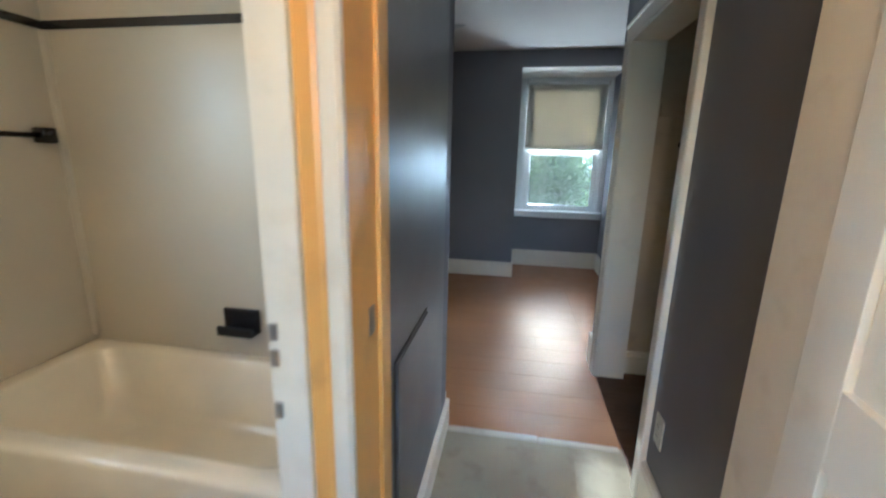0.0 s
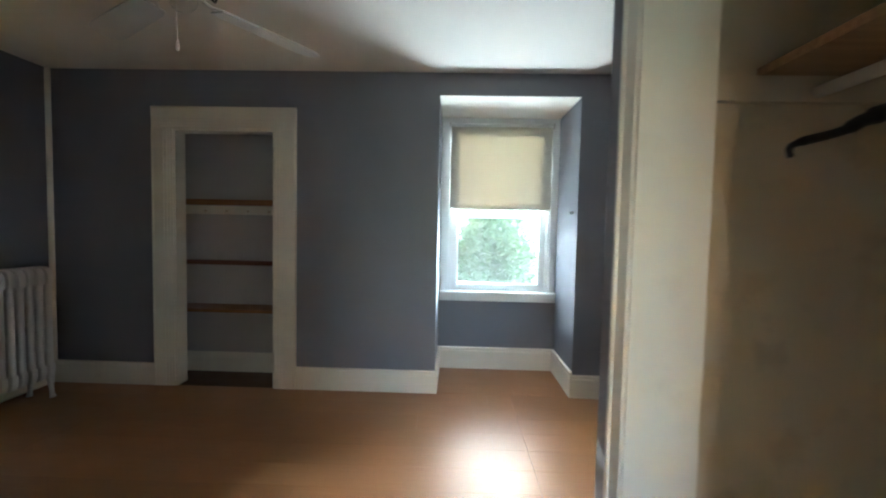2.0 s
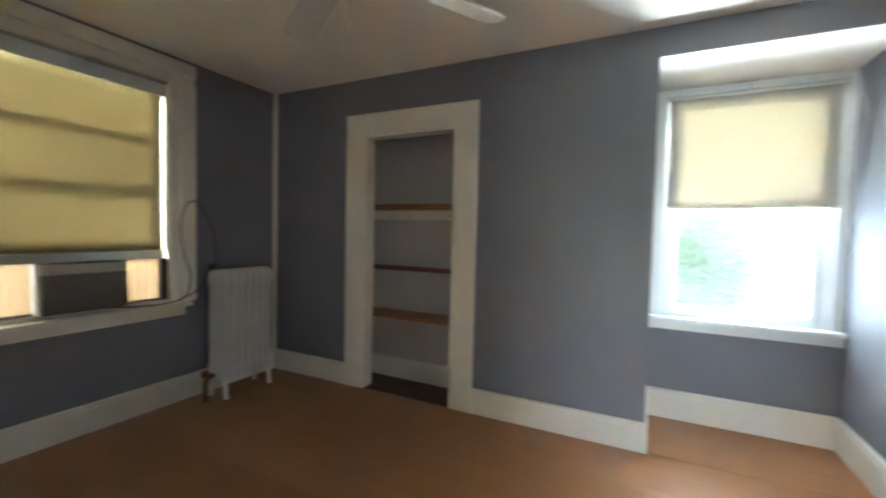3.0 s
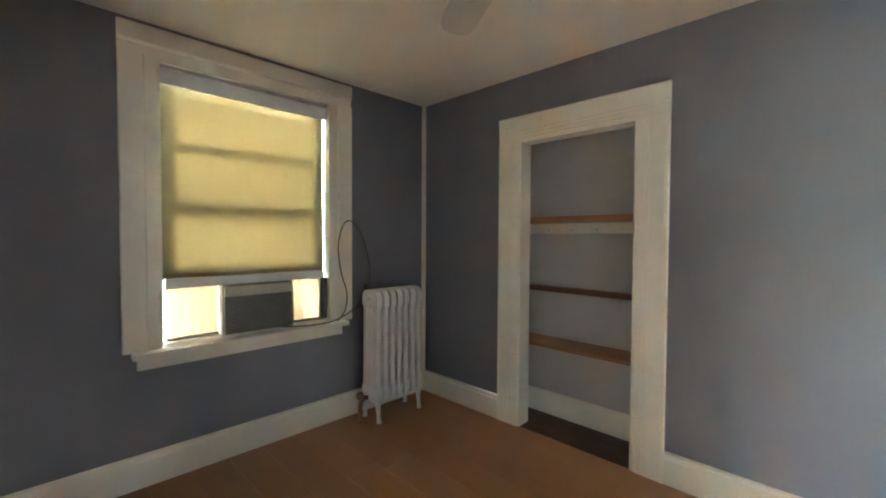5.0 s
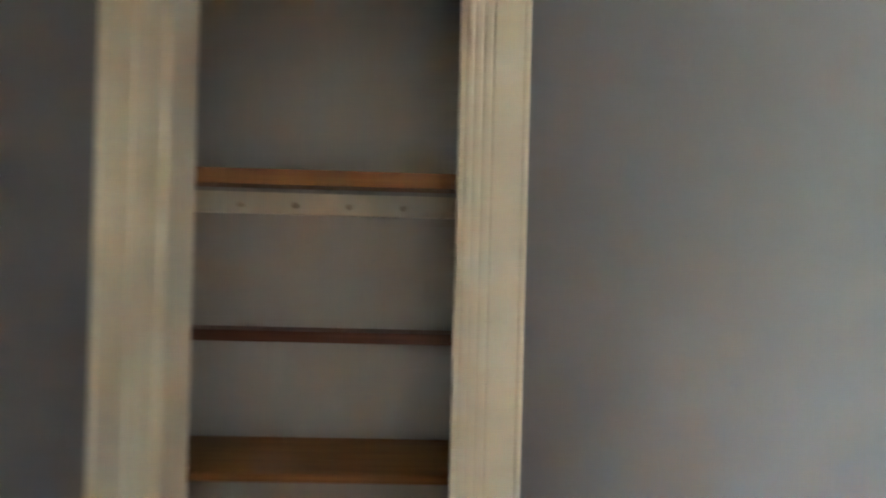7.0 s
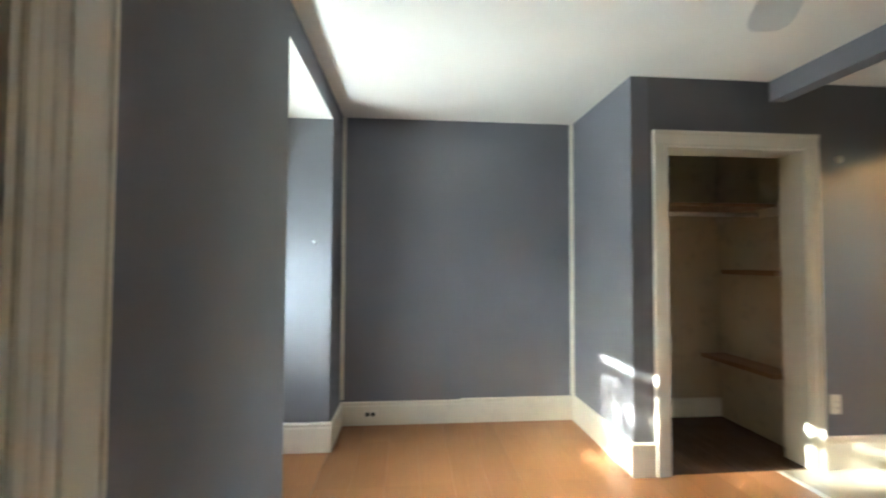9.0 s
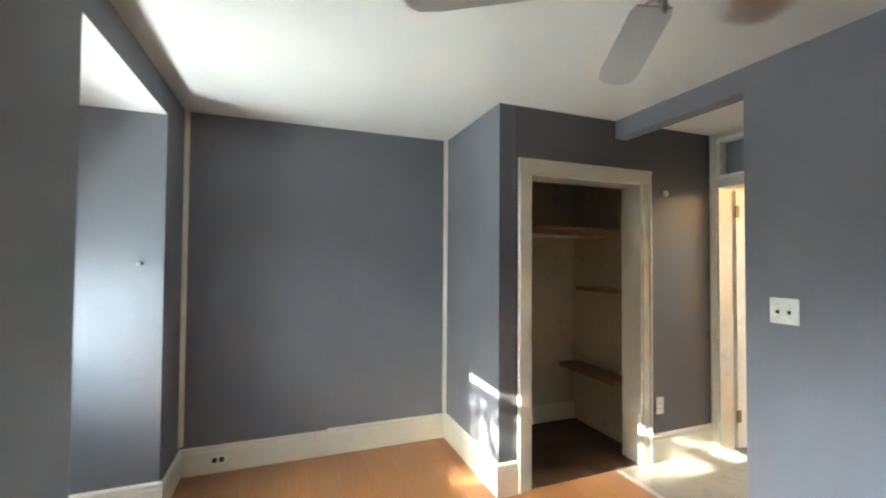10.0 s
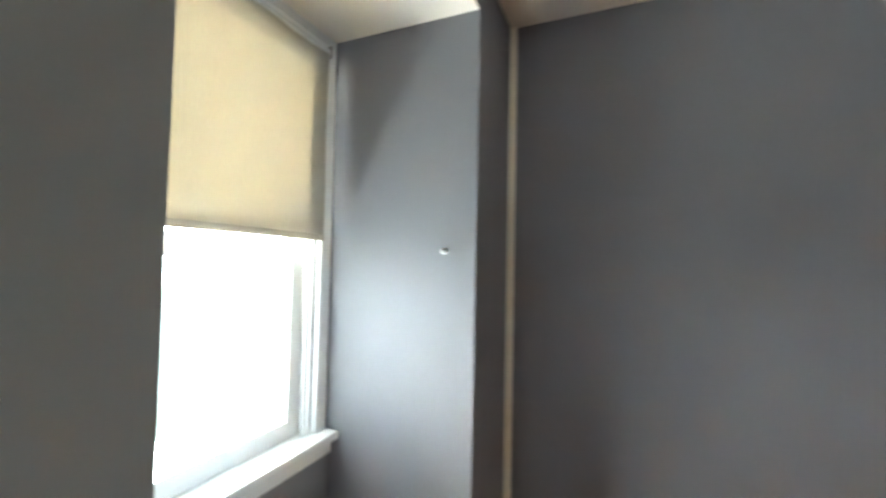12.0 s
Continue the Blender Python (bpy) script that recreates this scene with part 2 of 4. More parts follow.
def prism(bm, outline, origin, u, v, w, length):
    """The closed outline, in (u, v), drawn out along w."""
    o, u, v, w = Vector(origin), Vector(u), Vector(v), Vector(w)
    a = [bm.verts.new(o + u * p + v * q) for p, q in outline]
    b = [bm.verts.new(o + u * p + v * q + w * length) for p, q in outline]
    bm.faces.new(a)
    bm.faces.new(b)
    for i in range(len(a)):
        j = (i + 1) % len(a)
        bm.faces.new((a[i], a[j], b[j], b[i]))
    bmesh.ops.recalc_face_normals(bm, faces=bm.faces)
    return bm


def lathe(bm, profile, centre=(0, 0, 0), steps=24, axis="z"):
    rings = []
    c = Vector(centre)
    for r, h in profile:
        ring = []
        for i in range(steps):
            a = 2 * math.pi * i / steps
            p = (r * math.cos(a), r * math.sin(a), h)
            p = {"z": p, "y": (p[0], h, p[1]), "x": (h, p[0], p[1])}[axis]
            ring.append(bm.verts.new(c + Vector(p)))
        rings.append(ring)
    for a, b in zip(rings, rings[1:]):
        for i in range(steps):
            j = (i + 1) % steps
            bm.faces.new((a[i], a[j], b[j], b[i]))
    for ring in (rings[0], rings[-1]):
        bm.faces.new(ring)
    bmesh.ops.recalc_face_normals(bm, faces=bm.faces)
    return bm


def tube(bm, points, radius, steps=8):
    """A round bar along the points; radius may be one number or one for each point."""
    pts = [Vector(p) for p in points]
    rings = []
    for i, p in enumerate(pts):
        d = (pts[min(i + 1, len(pts) - 1)] - pts[max(i - 1, 0)]).normalized()
        side = d.cross(Vector((0, 0, 1)) if abs(d.z) < 0.9 else Vector((1, 0, 0))).normalized()
        up = side.cross(d)
        r = radius[i] if isinstance(radius, (list, tuple)) else radius
        rings.append([bm.verts.new(p + (side * math.cos(2 * math.pi * k / steps) + up * math.sin(2 * math.pi * k / steps)) * r) for k in range(steps)])
    for a, b in zip(rings, rings[1:]):
        for k in range(steps):
            j = (k + 1) % steps
            bm.faces.new((a[k], a[j], b[j], b[k]))
    bm.faces.new(rings[0])
    bm.faces.new(rings[-1])
    bmesh.ops.recalc_face_normals(bm, faces=bm.faces)
    return bm


def curve_points(points, per=6):
    """A smooth line through the points."""
    p = [Vector(q) for q in points]
    p = [p[0]] + p + [p[-1]]
    out = []
    for i in range(1, len(p) - 2):
        for k in range(per):
            t = k / per
            a, b, c, d = p[i - 1], p[i], p[i + 1], p[i + 2]
            out.append(0.5 * ((2 * b) + (c - a) * t + (2 * a - 5 * b + 4 * c - d) * t * t + (3 * b - a - 3 * c + d) * t ** 3))
    out.append(p[-2])
    return out


def mesh_from(bm, name, mat, smooth=False):
    me = bpy.data.meshes.new(name)
    bm.to_mesh(me)
    bm.free()
    me.materials.append(mat)
    if smooth:
        for f in me.polygons:
            f.use_smooth = True
    return me


def part(name, bm, mat, parent=None, label="", smooth=False):
    ob = new(name, mesh_from(bm, name, mat, smooth))
    if parent is not None:
        ob.parent = parent
    if label:
        tagged(ob, label)
    return ob


def thing(name, label, category, at=(0, 0, 0), group="", kind=""):
    ob = new(name)
    ob.empty_display_size = 0.1
    ob.location = at
    return tagged(ob, label, category, group, kind)


def structure(name, bm, mat, label, category, smooth=False):
    return tagged(part(name, bm, mat, None, "", smooth), label, category, kind="structure")


# ---- the plan ----
H = 2.37                      # ceiling
EAST, BLOCK, CLOSET_X = 4.39, -1.835, 3.50   # east wall, closet block's face, passage east wall
SOUTH, PASS_W, DOOR_Y = -2.73, 2.65, -3.66   # room's south wall, passage west wall, door wall
NX0, NX1, NTOP, NBACK = 2.935, 3.957, 2.21, 0.585  # window niche
CX0, CX1, CTOP = 0.96, 1.72, 1.940           # north closet opening
SY0, SY1, STOP = -2.045, -2.955, 1.955        # passage closet opening
WY0, WY1, WZ0, WZ1 = -0.875, -1.87, 0.70, 2.20  # west window opening
DX0, DX1, DTOP = 2.641, 3.45, 1.96           # hall doorway
BX = 2.586                                    # hall west wall

# ---- walls ----
structure("wall_north", boxes(
    (-0.30, 0, 0, CX0, 0.10, H), (CX0, 0, CTOP, CX1, 0.10, H), (CX1, 0, 0, NX0, 0.10, H), (NX1, 0, 0, 4.60, 0.10, H),
    (NX0, 0, NTOP, NX1, 0.10, H),
    (-0.30, 0.10, 0, 0.80, 0.36, H), (1.80, 0.10, 0, NX0, 0.36, H), (0.80, 0.345, 0, 1.80, 0.36, H), (NX1, 0.10, 0, 4.60, 0.80, H),
    (-0.30, 0.36, 0, NX0, 0.80, H), (NX0, 0.10, NTOP, NX1, 0.80, H),
    (NX0, NBACK, 0, NX1, 0.80, 0.66), (NX0, 0.62, 0.66, 3.00, 0.80, NTOP), (3.91, 0.62, 0.66, NX1, 0.80, NTOP), (3.00, 0.62, 2.17, 3.91, 0.80, NTOP),
), WALL, "slate grey-lavender painted plaster wall with a deep window niche", "wall")
structure("wall_west", boxes(
    (-0.30, WY0, 0, 0, 0, H), (-0.30, WY1, 0, 0, WY0, WZ0), (-0.30, WY1, WZ1, 0, WY0, H), (-0.30, SOUTH - 0.12, 0, 0, WY1, H)),
    WALL, "slate grey painted wall around the air conditioner window", "wall")
structure("wall_east", boxes((EAST, -3.20, 0, 4.60, 0, H)), WALL, "slate grey painted plaster wall", "wall")
structure("wall_south", boxes((0, SOUTH - 0.12, 0, PASS_W, SOUTH, H)), WALL, "slate grey painted wall with a switch plate", "wall")
structure("wall_closet_side", boxes((CLOSET_X, BLOCK - 0.11, 0, EAST, BLOCK, H)), WALL, "slate grey painted closet side wall", "wall")
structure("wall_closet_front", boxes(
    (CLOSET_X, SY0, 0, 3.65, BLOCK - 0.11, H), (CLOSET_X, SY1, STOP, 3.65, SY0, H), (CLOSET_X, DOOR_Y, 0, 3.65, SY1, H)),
    WALL_SHEEN_SHADED, "slate grey wall with a sheen, colour darkened for shade, and a closet opening", "wall")
structure("wall_closet_back", boxes((3.65, -3.20, 0, EAST, -3.07, H)), CLOSET_CREAM, "dingy cream closet end wall", "wall")
for spec in ((4.375, -3.07, 0, EAST, BLOCK - 0.11, H), (3.65, BLOCK - 0.125, 0, 4.375, BLOCK - 0.11, H), (3.65, SY0, 0, 3.662, BLOCK - 0.125, H), (3.65, -3.07, 0, 3.662, SY1, H), (3.65, SY1, STOP, 3.662, SY0, H)):
    structure("closet_lining", boxes(spec), CLOSET_CREAM, "dingy cream painted closet lining", "wall")
for spec in ((0.80, 0.333, 0, 1.80, 0.345, H), (0.80, 0.10, 0, 0.812, 0.333, H), (1.788, 0.10, 0, 1.80, 0.333, H)):
    structure("closet_lining", boxes(spec), CLOSET_GREY, "grey painted closet lining", "wall")
structure("wall_passage", boxes((2.53, DOOR_Y, 0, PASS_W, SOUTH - 0.12, H)), WALL_GLOSS_SHADED, "glossy slate grey passage wall, colour darkened for shade, with an access panel", "wall")
structure("header_beam", boxes((PASS_W, SOUTH - 0.10, 2.245, CLOSET_X, SOUTH, H), bevel=0.004), WALL, "slate grey painted header over the passage", "beam")
# The end wall's opening is unseen, left there for the added fill lamp.
structure("wall_hall", boxes((2.518, -3.885, 0, DX0, DOOR_Y, H), (DX1, -3.80, 0, 4.60, DOOR_Y, H), (DX0, -3.80, 2.33, DX1, DOOR_Y, H),
                             (BX - 0.068, -5.70, 0, BX, -4.76, H), (BX - 0.068, -4.76, 2.03, BX, -3.912, H), (BX - 0.068, -3.912, 0, BX, -3.885, H),
                             (4.50, -5.70, 0, 4.60, -3.80, H), (2.44, -5.80, 0, 2.62, -5.70, H), (3.38, -5.80, 0, 4.60, -5.70, H), (2.62, -5.80, 0, 3.38, -5.70, 0.95), (2.62, -5.80, 2.05, 3.38, -5.70, H)),
          CLOSET_CREAM, "cream painted hall wall", "wall")
# The opening in the west side is unseen, cut to admit the added lamp.
structure("wall_bathroom", boxes((0.80, -2.96, 0, 2.53, SOUTH - 0.12, H), (0.80, -3.82, 0, 0.93, -2.96, H), (0.80, -4.38, 0, 0.93, -3.82, 1.10), (0.80, -4.38, 2.0, 0.93, -3.82, H), (0.80, -5.70, 0, 0.93, -4.38, H), (0.80, -5.80, 0, 2.44, -5.70, H),
                                 (2.44, DOOR_Y, 0, 2.53, -2.96, H)),
          TILE, "cream bathroom wall panelling with a sheen", "wall")

# ---- ceilings ----
structure("ceiling", boxes((-0.30, -5.80, H, 4.60, 0.80, 2.50)), CEILING, "off-white painted plaster ceiling", "ceiling")
structure("ceiling_niche", boxes((NX0, 0.0, NTOP - 0.004, NX1, 0.62, NTOP - 0.0005)), CEILING, "white painted niche soffit", "ceiling")

# ---- floors ----
floor = structure("floor", boxes((-0.30, SOUTH, -0.20, CLOSET_X, 0.0, -0.012), (NX0, 0.0, -0.20, NX1, NBACK, -0.012), (CLOSET_X, BLOCK, -0.20, EAST, 0, -0.012)),
                  SUBFLOOR, "orange-brown laminate plank floor with a soft shine", "floor")
structure("floor_hall", boxes((2.53, -5.80, -0.20, CLOSET_X, SOUTH, 0.0), (CLOSET_X, -5.80, -0.20, 4.60, -3.66, 0.0), (0.80, -5.80, -0.20, 2.53, SOUTH - 0.12, 0.0)),
          VINYL, "worn greenish-beige sheet vinyl floor", "floor")
closet_floor = structure("floor_closet", boxes((CLOSET_X, -3.66, -0.20, 4.60, BLOCK, -0.012), (0.80, 0.0, -0.20, 1.80, 0.345, -0.012)),
                         SUBFLOOR, "dark brown closet floor boards", "floor")
strip = thing("threshold_strip", "scuffed pale metal threshold strip between laminate and vinyl", "threshold", kind="structure")
bm = bmesh.new()
prism(bm, [(-0.022, 0), (-0.018, 0.004), (0, 0.006), (0.018, 0.004), (0.022, 0)], (PASS_W, SOUTH - 0.005, 0), (0, 1, 0), (0, 0, 1), (1, 0, 0), 0.46)
prism(bm, [(-0.020, 0), (-0.016, 0.004), (0, 0.006), (0.016, 0.004), (0.020, 0)], (PASS_W + 0.465, SOUTH - 0.010, 0), (0, 1, 0), (0, 0, 1), (1, 0, 0), 0.37)
part("strip", bm, STRIP, strip)

# ---- baseboards: board with a rounded cap ----
BB = [(0, 0), (0.018, 0), (0.018, 0.155), (0.013, 0.165), (0.013, 0.172), (0.019, 0.176), (0.019, 0.186), (0.008, 0.194), (0, 0.194)]


def baseboard(a, b, out, height=0.194, label="cream painted tall baseboard with a moulded cap"):
    a, b = Vector((*a, 0)), Vector((*b, 0))
    d = b - a
    bm = bmesh.new()
    k = height / 0.194
    prism(bm, [(p, q * k) for p, q in BB], a, (*out, 0), (0, 0, 1), d.normalized(), d.length)
    return structure("baseboard", bm, TRIM, label, "baseboard")


baseboard((0.0, 0), (0.796, 0), (0, -1), 0.170)
baseboard((1.884, 0), (NX0, 0), (0, -1), 0.170)
baseboard((NX0, -0.019), (NX0, NBACK), (1, 0))
baseboard((NX0 + 0.019, NBACK), (NX1 - 0.019, NBACK), (0, -1))
baseboard((NX1, -0.019), (NX1, NBACK), (-1, 0))
baseboard((NX1, 0), (EAST - 0.019, 0), (0, -1), 0.170)
baseboard((EAST, 0), (EAST, -0.92), (-1, 0), 0.176)
baseboard((EAST, -0.922), (EAST, BLOCK + 0.019), (-1, 0), 0.186, "cream painted baseboard with a lower cap")
baseboard((CLOSET_X, BLOCK), (EAST, BLOCK), (0, 1))
baseboard((CLOSET_X, BLOCK + 0.019), (CLOSET_X, -1.962), (-1, 0))
baseboard((CLOSET_X, -3.036), (CLOSET_X, DOOR_Y + 0.022), (-1, 0))
baseboard((0, -0.019), (0, SOUTH), (1, 0), 0.170)
baseboard((0.019, SOUTH), (PASS_W, SOUTH), (0, 1))
baseboard((PASS_W, SOUTH + 0.019), (PASS_W, DOOR_Y + 0.022), (1, 0), 0.15)
baseboard((0.812, 0.333), (1.788, 0.333), (0, -1), 0.15)
baseboard((4.375, BLOCK - 0.125), (4.375, -3.07), (-1, 0), 0.15)
baseboard((3.662, BLOCK - 0.125), (4.356, BLOCK - 0.125), (0, -1), 0.15)

# ---- corner strips ----
for x, y, a, b in ((0, 0, 1, -1), (EAST, 0, -1, -1), (EAST, BLOCK, -1, 1)):
    bm = bmesh.new()
    prism(bm, [(0, 0), (0.026, 0), (0.024, 0.010), (0.018, 0.018), (0.010, 0.024), (0, 0.026)], (x, y, 0.196 if x else 0.0), (a, 0, 0), (0, b, 0), (0, 0, 1), H - (0.196 if x else 0) - 0.004)
    structure("trim", bm, TRIM, "narrow cream quarter-round strip in a room corner", "trim")


# ---- casings ----
def casing_profile(width, fluted):
    """Across the casing from the opening outwards, and its thickness."""
    if fluted == "stepped":
        return [(0, 0), (0, 0.006), (0.003, 0.008), (0.050, 0.008), (0.056, 0.020), (0.062, 0.024), (width - 0.006, 0.026), (width, 0.022), (width, 0)]
    if fluted:
        return [(0, 0), (0, 0.015), (0.005, 0.019), (0.015, 0.019), (0.020, 0.0165), (0.026, 0.019), (0.038, 0.019), (0.043, 0.0165),
                (0.049, 0.020), (0.062, 0.020), (0.067, 0.018), (0.073, 0.022), (width - 0.018, 0.022), (width - 0.013, 0.026), (width - 0.004, 0.026), (width, 0.022), (width, 0)]
    return [(0, 0), (0, 0.014), (0.004, 0.018), (width * 0.72, 0.020), (width * 0.75, 0.025), (width - 0.006, 0.026), (width, 0.022), (width, 0)]


def opening_trim(name, origin, along, out, width, top, side_w, head_h, depth, label, fluted=False, mat=None, lining=True):
    """Casing and jambs of an opening: origin is its near bottom corner, along runs across it, out is the wall's face."""
    mat = mat or TRIM
    o, al, ou = Vector(origin), Vector((*along, 0)), Vector((*out, 0))
    holder = thing(name, label, "trim", kind="structure")
    up = Vector((0, 0, 1))
    bm = bmesh.new()
    prism(bm, casing_profile(side_w, fluted), o, -al, ou, up, top)
    part("casing", bm, mat, holder)
    bm = bmesh.new()
    prism(bm, casing_profile(side_w, fluted), o + al * width, al, ou, up, top)
    part("casing", bm, mat, holder)
    bm = bmesh.new()
    prism(bm, casing_profile(head_h, fluted), o + up * top - al * side_w, up, ou, al, width + 2 * side_w)
    part("head_casing", bm, mat, holder)
    if lining:
        for start, u in ((o, al), (o + al * (width - 0.014), al)):
            bm = bmesh.new()
            prism(bm, [(0.0005, 0.012), (0.014, 0.012), (0.014, -depth), (0.0005, -depth)], start, u, ou, up, top - 0.014)
            part("jamb", bm, mat, holder)
        bm = bmesh.new()
        prism(bm, [(0, 0.012), (0, -depth), (0.0135, -depth), (0.0135, 0.012)], o + up * (top - 0.014) + al * 0.0005, up, ou, al, width - 0.001)
        part("head_jamb", bm, mat, holder)
    return holder


opening_trim("trim", (CX0, -0.0005, 0), (1, 0), (0, -1), CX1 - CX0, CTOP, 0.163, 0.160, 0.105,
             "wide fluted cream casing around the shelved closet", fluted=True)
opening_trim("trim", (CLOSET_X - 0.0005, SY1, 0), (0, 1), (-1, 0), SY0 - SY1, STOP, 0.080, 0.088, 0.165,
             "cream casing around the hanging closet")

# ---- niche window and west window ----


def window(name, label, m, w, z0, z1, lower_gap, mid):
    """A double-hung window, built facing -y with its opening from x 0 to w; m sets it in place."""
    win = tagged(new(name), label, "window", kind="structure")
    win.matrix_basis = m
    part("window_frame", boxes((0, 0, z0, 0.030, 0.16, z1), (w - 0.030, 0, z0, w, 0.16, z1), (0.030, 0, z1 - 0.035, w - 0.030, 0.16, z1), (0.030, 0, z0, w - 0.030, 0.16, z0 + 0.025), bevel=0.003), WINDOW_WHITE, win)
    for sx in (0.030, w - 0.042):
        part("stop", boxes((sx, 0.012, z0 + 0.025, sx + 0.012, 0.024, z1 - 0.035), bevel=0.002), WINDOW_WHITE, win)
    for nm, a, b, y in (("upper_sash", mid - 0.02, z1 - 0.035, 0.085), ("lower_sash", z0 + 0.025 + lower_gap, mid + 0.02 + lower_gap, 0.045)):
        s = part(nm, boxes((0.031, y, a, 0.085, y + 0.032, b), (w - 0.085, y, a, w - 0.031, y + 0.032, b), (0.085, y, a, w - 0.085, y + 0.032, a + 0.055), (0.085, y, b - 0.038, w - 0.085, y + 0.032, b), bevel=0.004), WINDOW_WHITE, win)
        g = part("pane", boxes((0.083, y + 0.013, a + 0.053, w - 0.083, y + 0.017, b - 0.036)), PANE, s)
        g.visible_shadow = False
        part("glazing_bead", boxes((0.085, y - 0.006, a + 0.055, 0.096, y + 0.001, b - 0.038), (w - 0.096, y - 0.006, a + 0.055, w - 0.085, y + 0.001, b - 0.038), (0.096, y - 0.006, a + 0.055, w - 0.096, y + 0.001, a + 0.066), bevel=0.002), WINDOW_WHITE, s)
    return win


def roller_shade(label, m, w, top, bottom, mat, belly=0.006):
    shade = tagged(new("roller_shade"), label, "window shade")
    shade.matrix_basis = m
    bm = bmesh.new()
    nx, nz = 10, 14
    grid = [[bm.verts.new((w * i / nx, belly * math.sin(math.pi * j / nz) * math.sin(math.pi * i / nx) + 0.002 * math.sin(i * 1.7 + j * 0.6), top + (bottom - top) * j / nz)) for i in range(nx + 1)] for j in range(nz + 1)]
    for j in range(nz):
        for i in range(nx):
            bm.faces.new((grid[j][i], grid[j][i + 1], grid[j + 1][i + 1], grid[j + 1][i]))
    cloth = part("cloth", bm, mat, shade, smooth=True)
    sol = cloth.modifiers.new("thickness", "SOLIDIFY")
    sol.thickness = 0.0008
    bm = bmesh.new()
    tube(bm, [(-0.008, 0.012, top + 0.004), (w + 0.008, 0.012, top + 0.004)], 0.017, 14)
    part("roller", bm, WINDOW_WHITE, shade, smooth=True)
    part("hem_bar", boxes((0, -0.004, bottom - 0.012, w, 0.006, bottom + 0.010), bevel=0.002), mat, shade)
    for x in (-0.014, w + 0.006):
        part("bracket", boxes((x, -0.006, top - 0.018, x + 0.008, 0.030, top + 0.028), bevel=0.001), STEEL, shade)
    return shade


window("window_1", "white double-hung window at the back of the niche", pose(3.00, 0.62, 0), 0.91, 0.66, 2.17, 0.0, 1.36)
part("niche_stool", boxes((NX0 + 0.001, 0.535, 0.664, NX1 - 0.001, 0.625, 0.692), bevel=0.006), WINDOW_WHITE)
tagged(bpy.data.objects["niche_stool"], "white painted window stool across the niche", "window sill", kind="structure")
structure("trim", boxes((NX0 + 0.001, 0.570, 0.606, NX1 - 0.001, NBACK - 0.0005, 0.664), bevel=0.003), WINDOW_WHITE, "white painted apron under the niche window", "trim")
for x0, x1, z0, z1 in ((NX0 + 0.0005, 3.012, 0.692, NTOP - 0.045), (3.898, NX1 - 0.0005, 0.692, NTOP - 0.045), (NX0 + 0.0005, NX1 - 0.0005, NTOP - 0.045, NTOP - 0.005)):
    structure("trim", boxes((x0, 0.598, z0, x1, 0.6195, z1), bevel=0.004), WINDOW_WHITE, "white painted casing of the niche window", "trim")
roller_shade("beige cloth roller shade drawn half down in the niche window", pose(3.016, 0.588, 0), 0.878, 2.135, 1.425, SHADE_N)

turn_west = Matrix(((0, -1, 0, 0), (1, 0, 0, 0), (0, 0, 1, 0), (0, 0, 0, 1)))
window("window_2", "white double-hung window, lower sash raised over an air conditioner", Matrix.Translation((-0.09, WY1, 0)) @ turn_west, WY0 - WY1, WZ0, WZ1, 0.335, 1.45)
opening_trim("trim", (0.0005, WY1, WZ0), (0, 1), (1, 0), WY0 - WY1, WZ1 - WZ0, 0.160, 0.145, 0.09, "wide cream casing around the west window", fluted="stepped")
sill = thing("window_stool", "cream painted window stool with rounded nose", "window sill", kind="structure")
part("stool", boxes((-0.09, WY1 + 0.001, WZ0 - 0.004, 0.0, WY0 - 0.001, WZ0 + 0.022), (0.001, WY1 - 0.125, WZ0 - 0.030, 0.075, WY0 + 0.105, WZ0 + 0.000), bevel=0.007), TRIM, sill)
part("apron", boxes((0.0005, WY1 - 0.10, WZ0 - 0.095, 0.022, WY0 + 0.08, WZ0 - 0.031), bevel=0.004), TRIM, sill)
roller_shade("yellowed roller shade drawn down to the air conditioner", Matrix.Translation((-0.065, WY1 + 0.022, 0)) @ turn_west, WY0 - WY1 - 0.046, 2.115, 1.066, SHADE_W, 0.004)
rail_w = thing("shade_rail", "white head board with a bright metal rail over the shade", "head board")
part("rail", boxes((-0.040, WY1 + 0.015, 2.168, -0.012, WY0 - 0.015, 2.1845), bevel=0.003), STEEL, rail_w)
part("head_board", boxes((-0.043, WY1 + 0.015, 2.090, -0.026, WY0 - 0.015, 2.1675), bevel=0.003), WINDOW_WHITE, rail_w, "white painted head board")

# ---- air conditioner ----
ac = thing("air_conditioner", "brown-grey window air conditioner resting on the sill", "air conditioner", (0, 0, 0))
AX = 0.045
AY0, AY1, AZ0, AZ1 = -1.575, -1.165, WZ0 + 0.024, 1.005
part("body", boxes((-0.42, AY0, AZ0, AX - 0.012, AY1, AZ1), bevel=0.008), AC_BODY, ac)
part("top_panel", boxes((AX - 0.011, AY0 + 0.004, AZ1 - 0.060, AX + 0.010, AY1 - 0.004, AZ1 - 0.004), bevel=0.006), AC_STRIP, ac, "lighter brown control strip")
part("front_frame", boxes((AX - 0.011, AY0 + 0.004, AZ0 + 0.004, AX + 0.008, AY0 + 0.018, AZ1 - 0.062), (AX - 0.011, AY1 - 0.018, AZ0 + 0.004, AX + 0.008, AY1 - 0.004, AZ1 - 0.062), (AX - 0.011, AY0 + 0.018, AZ0 + 0.004, AX + 0.008, AY1 - 0.018, AZ0 + 0.018), bevel=0.003), AC_GRILLE, ac)
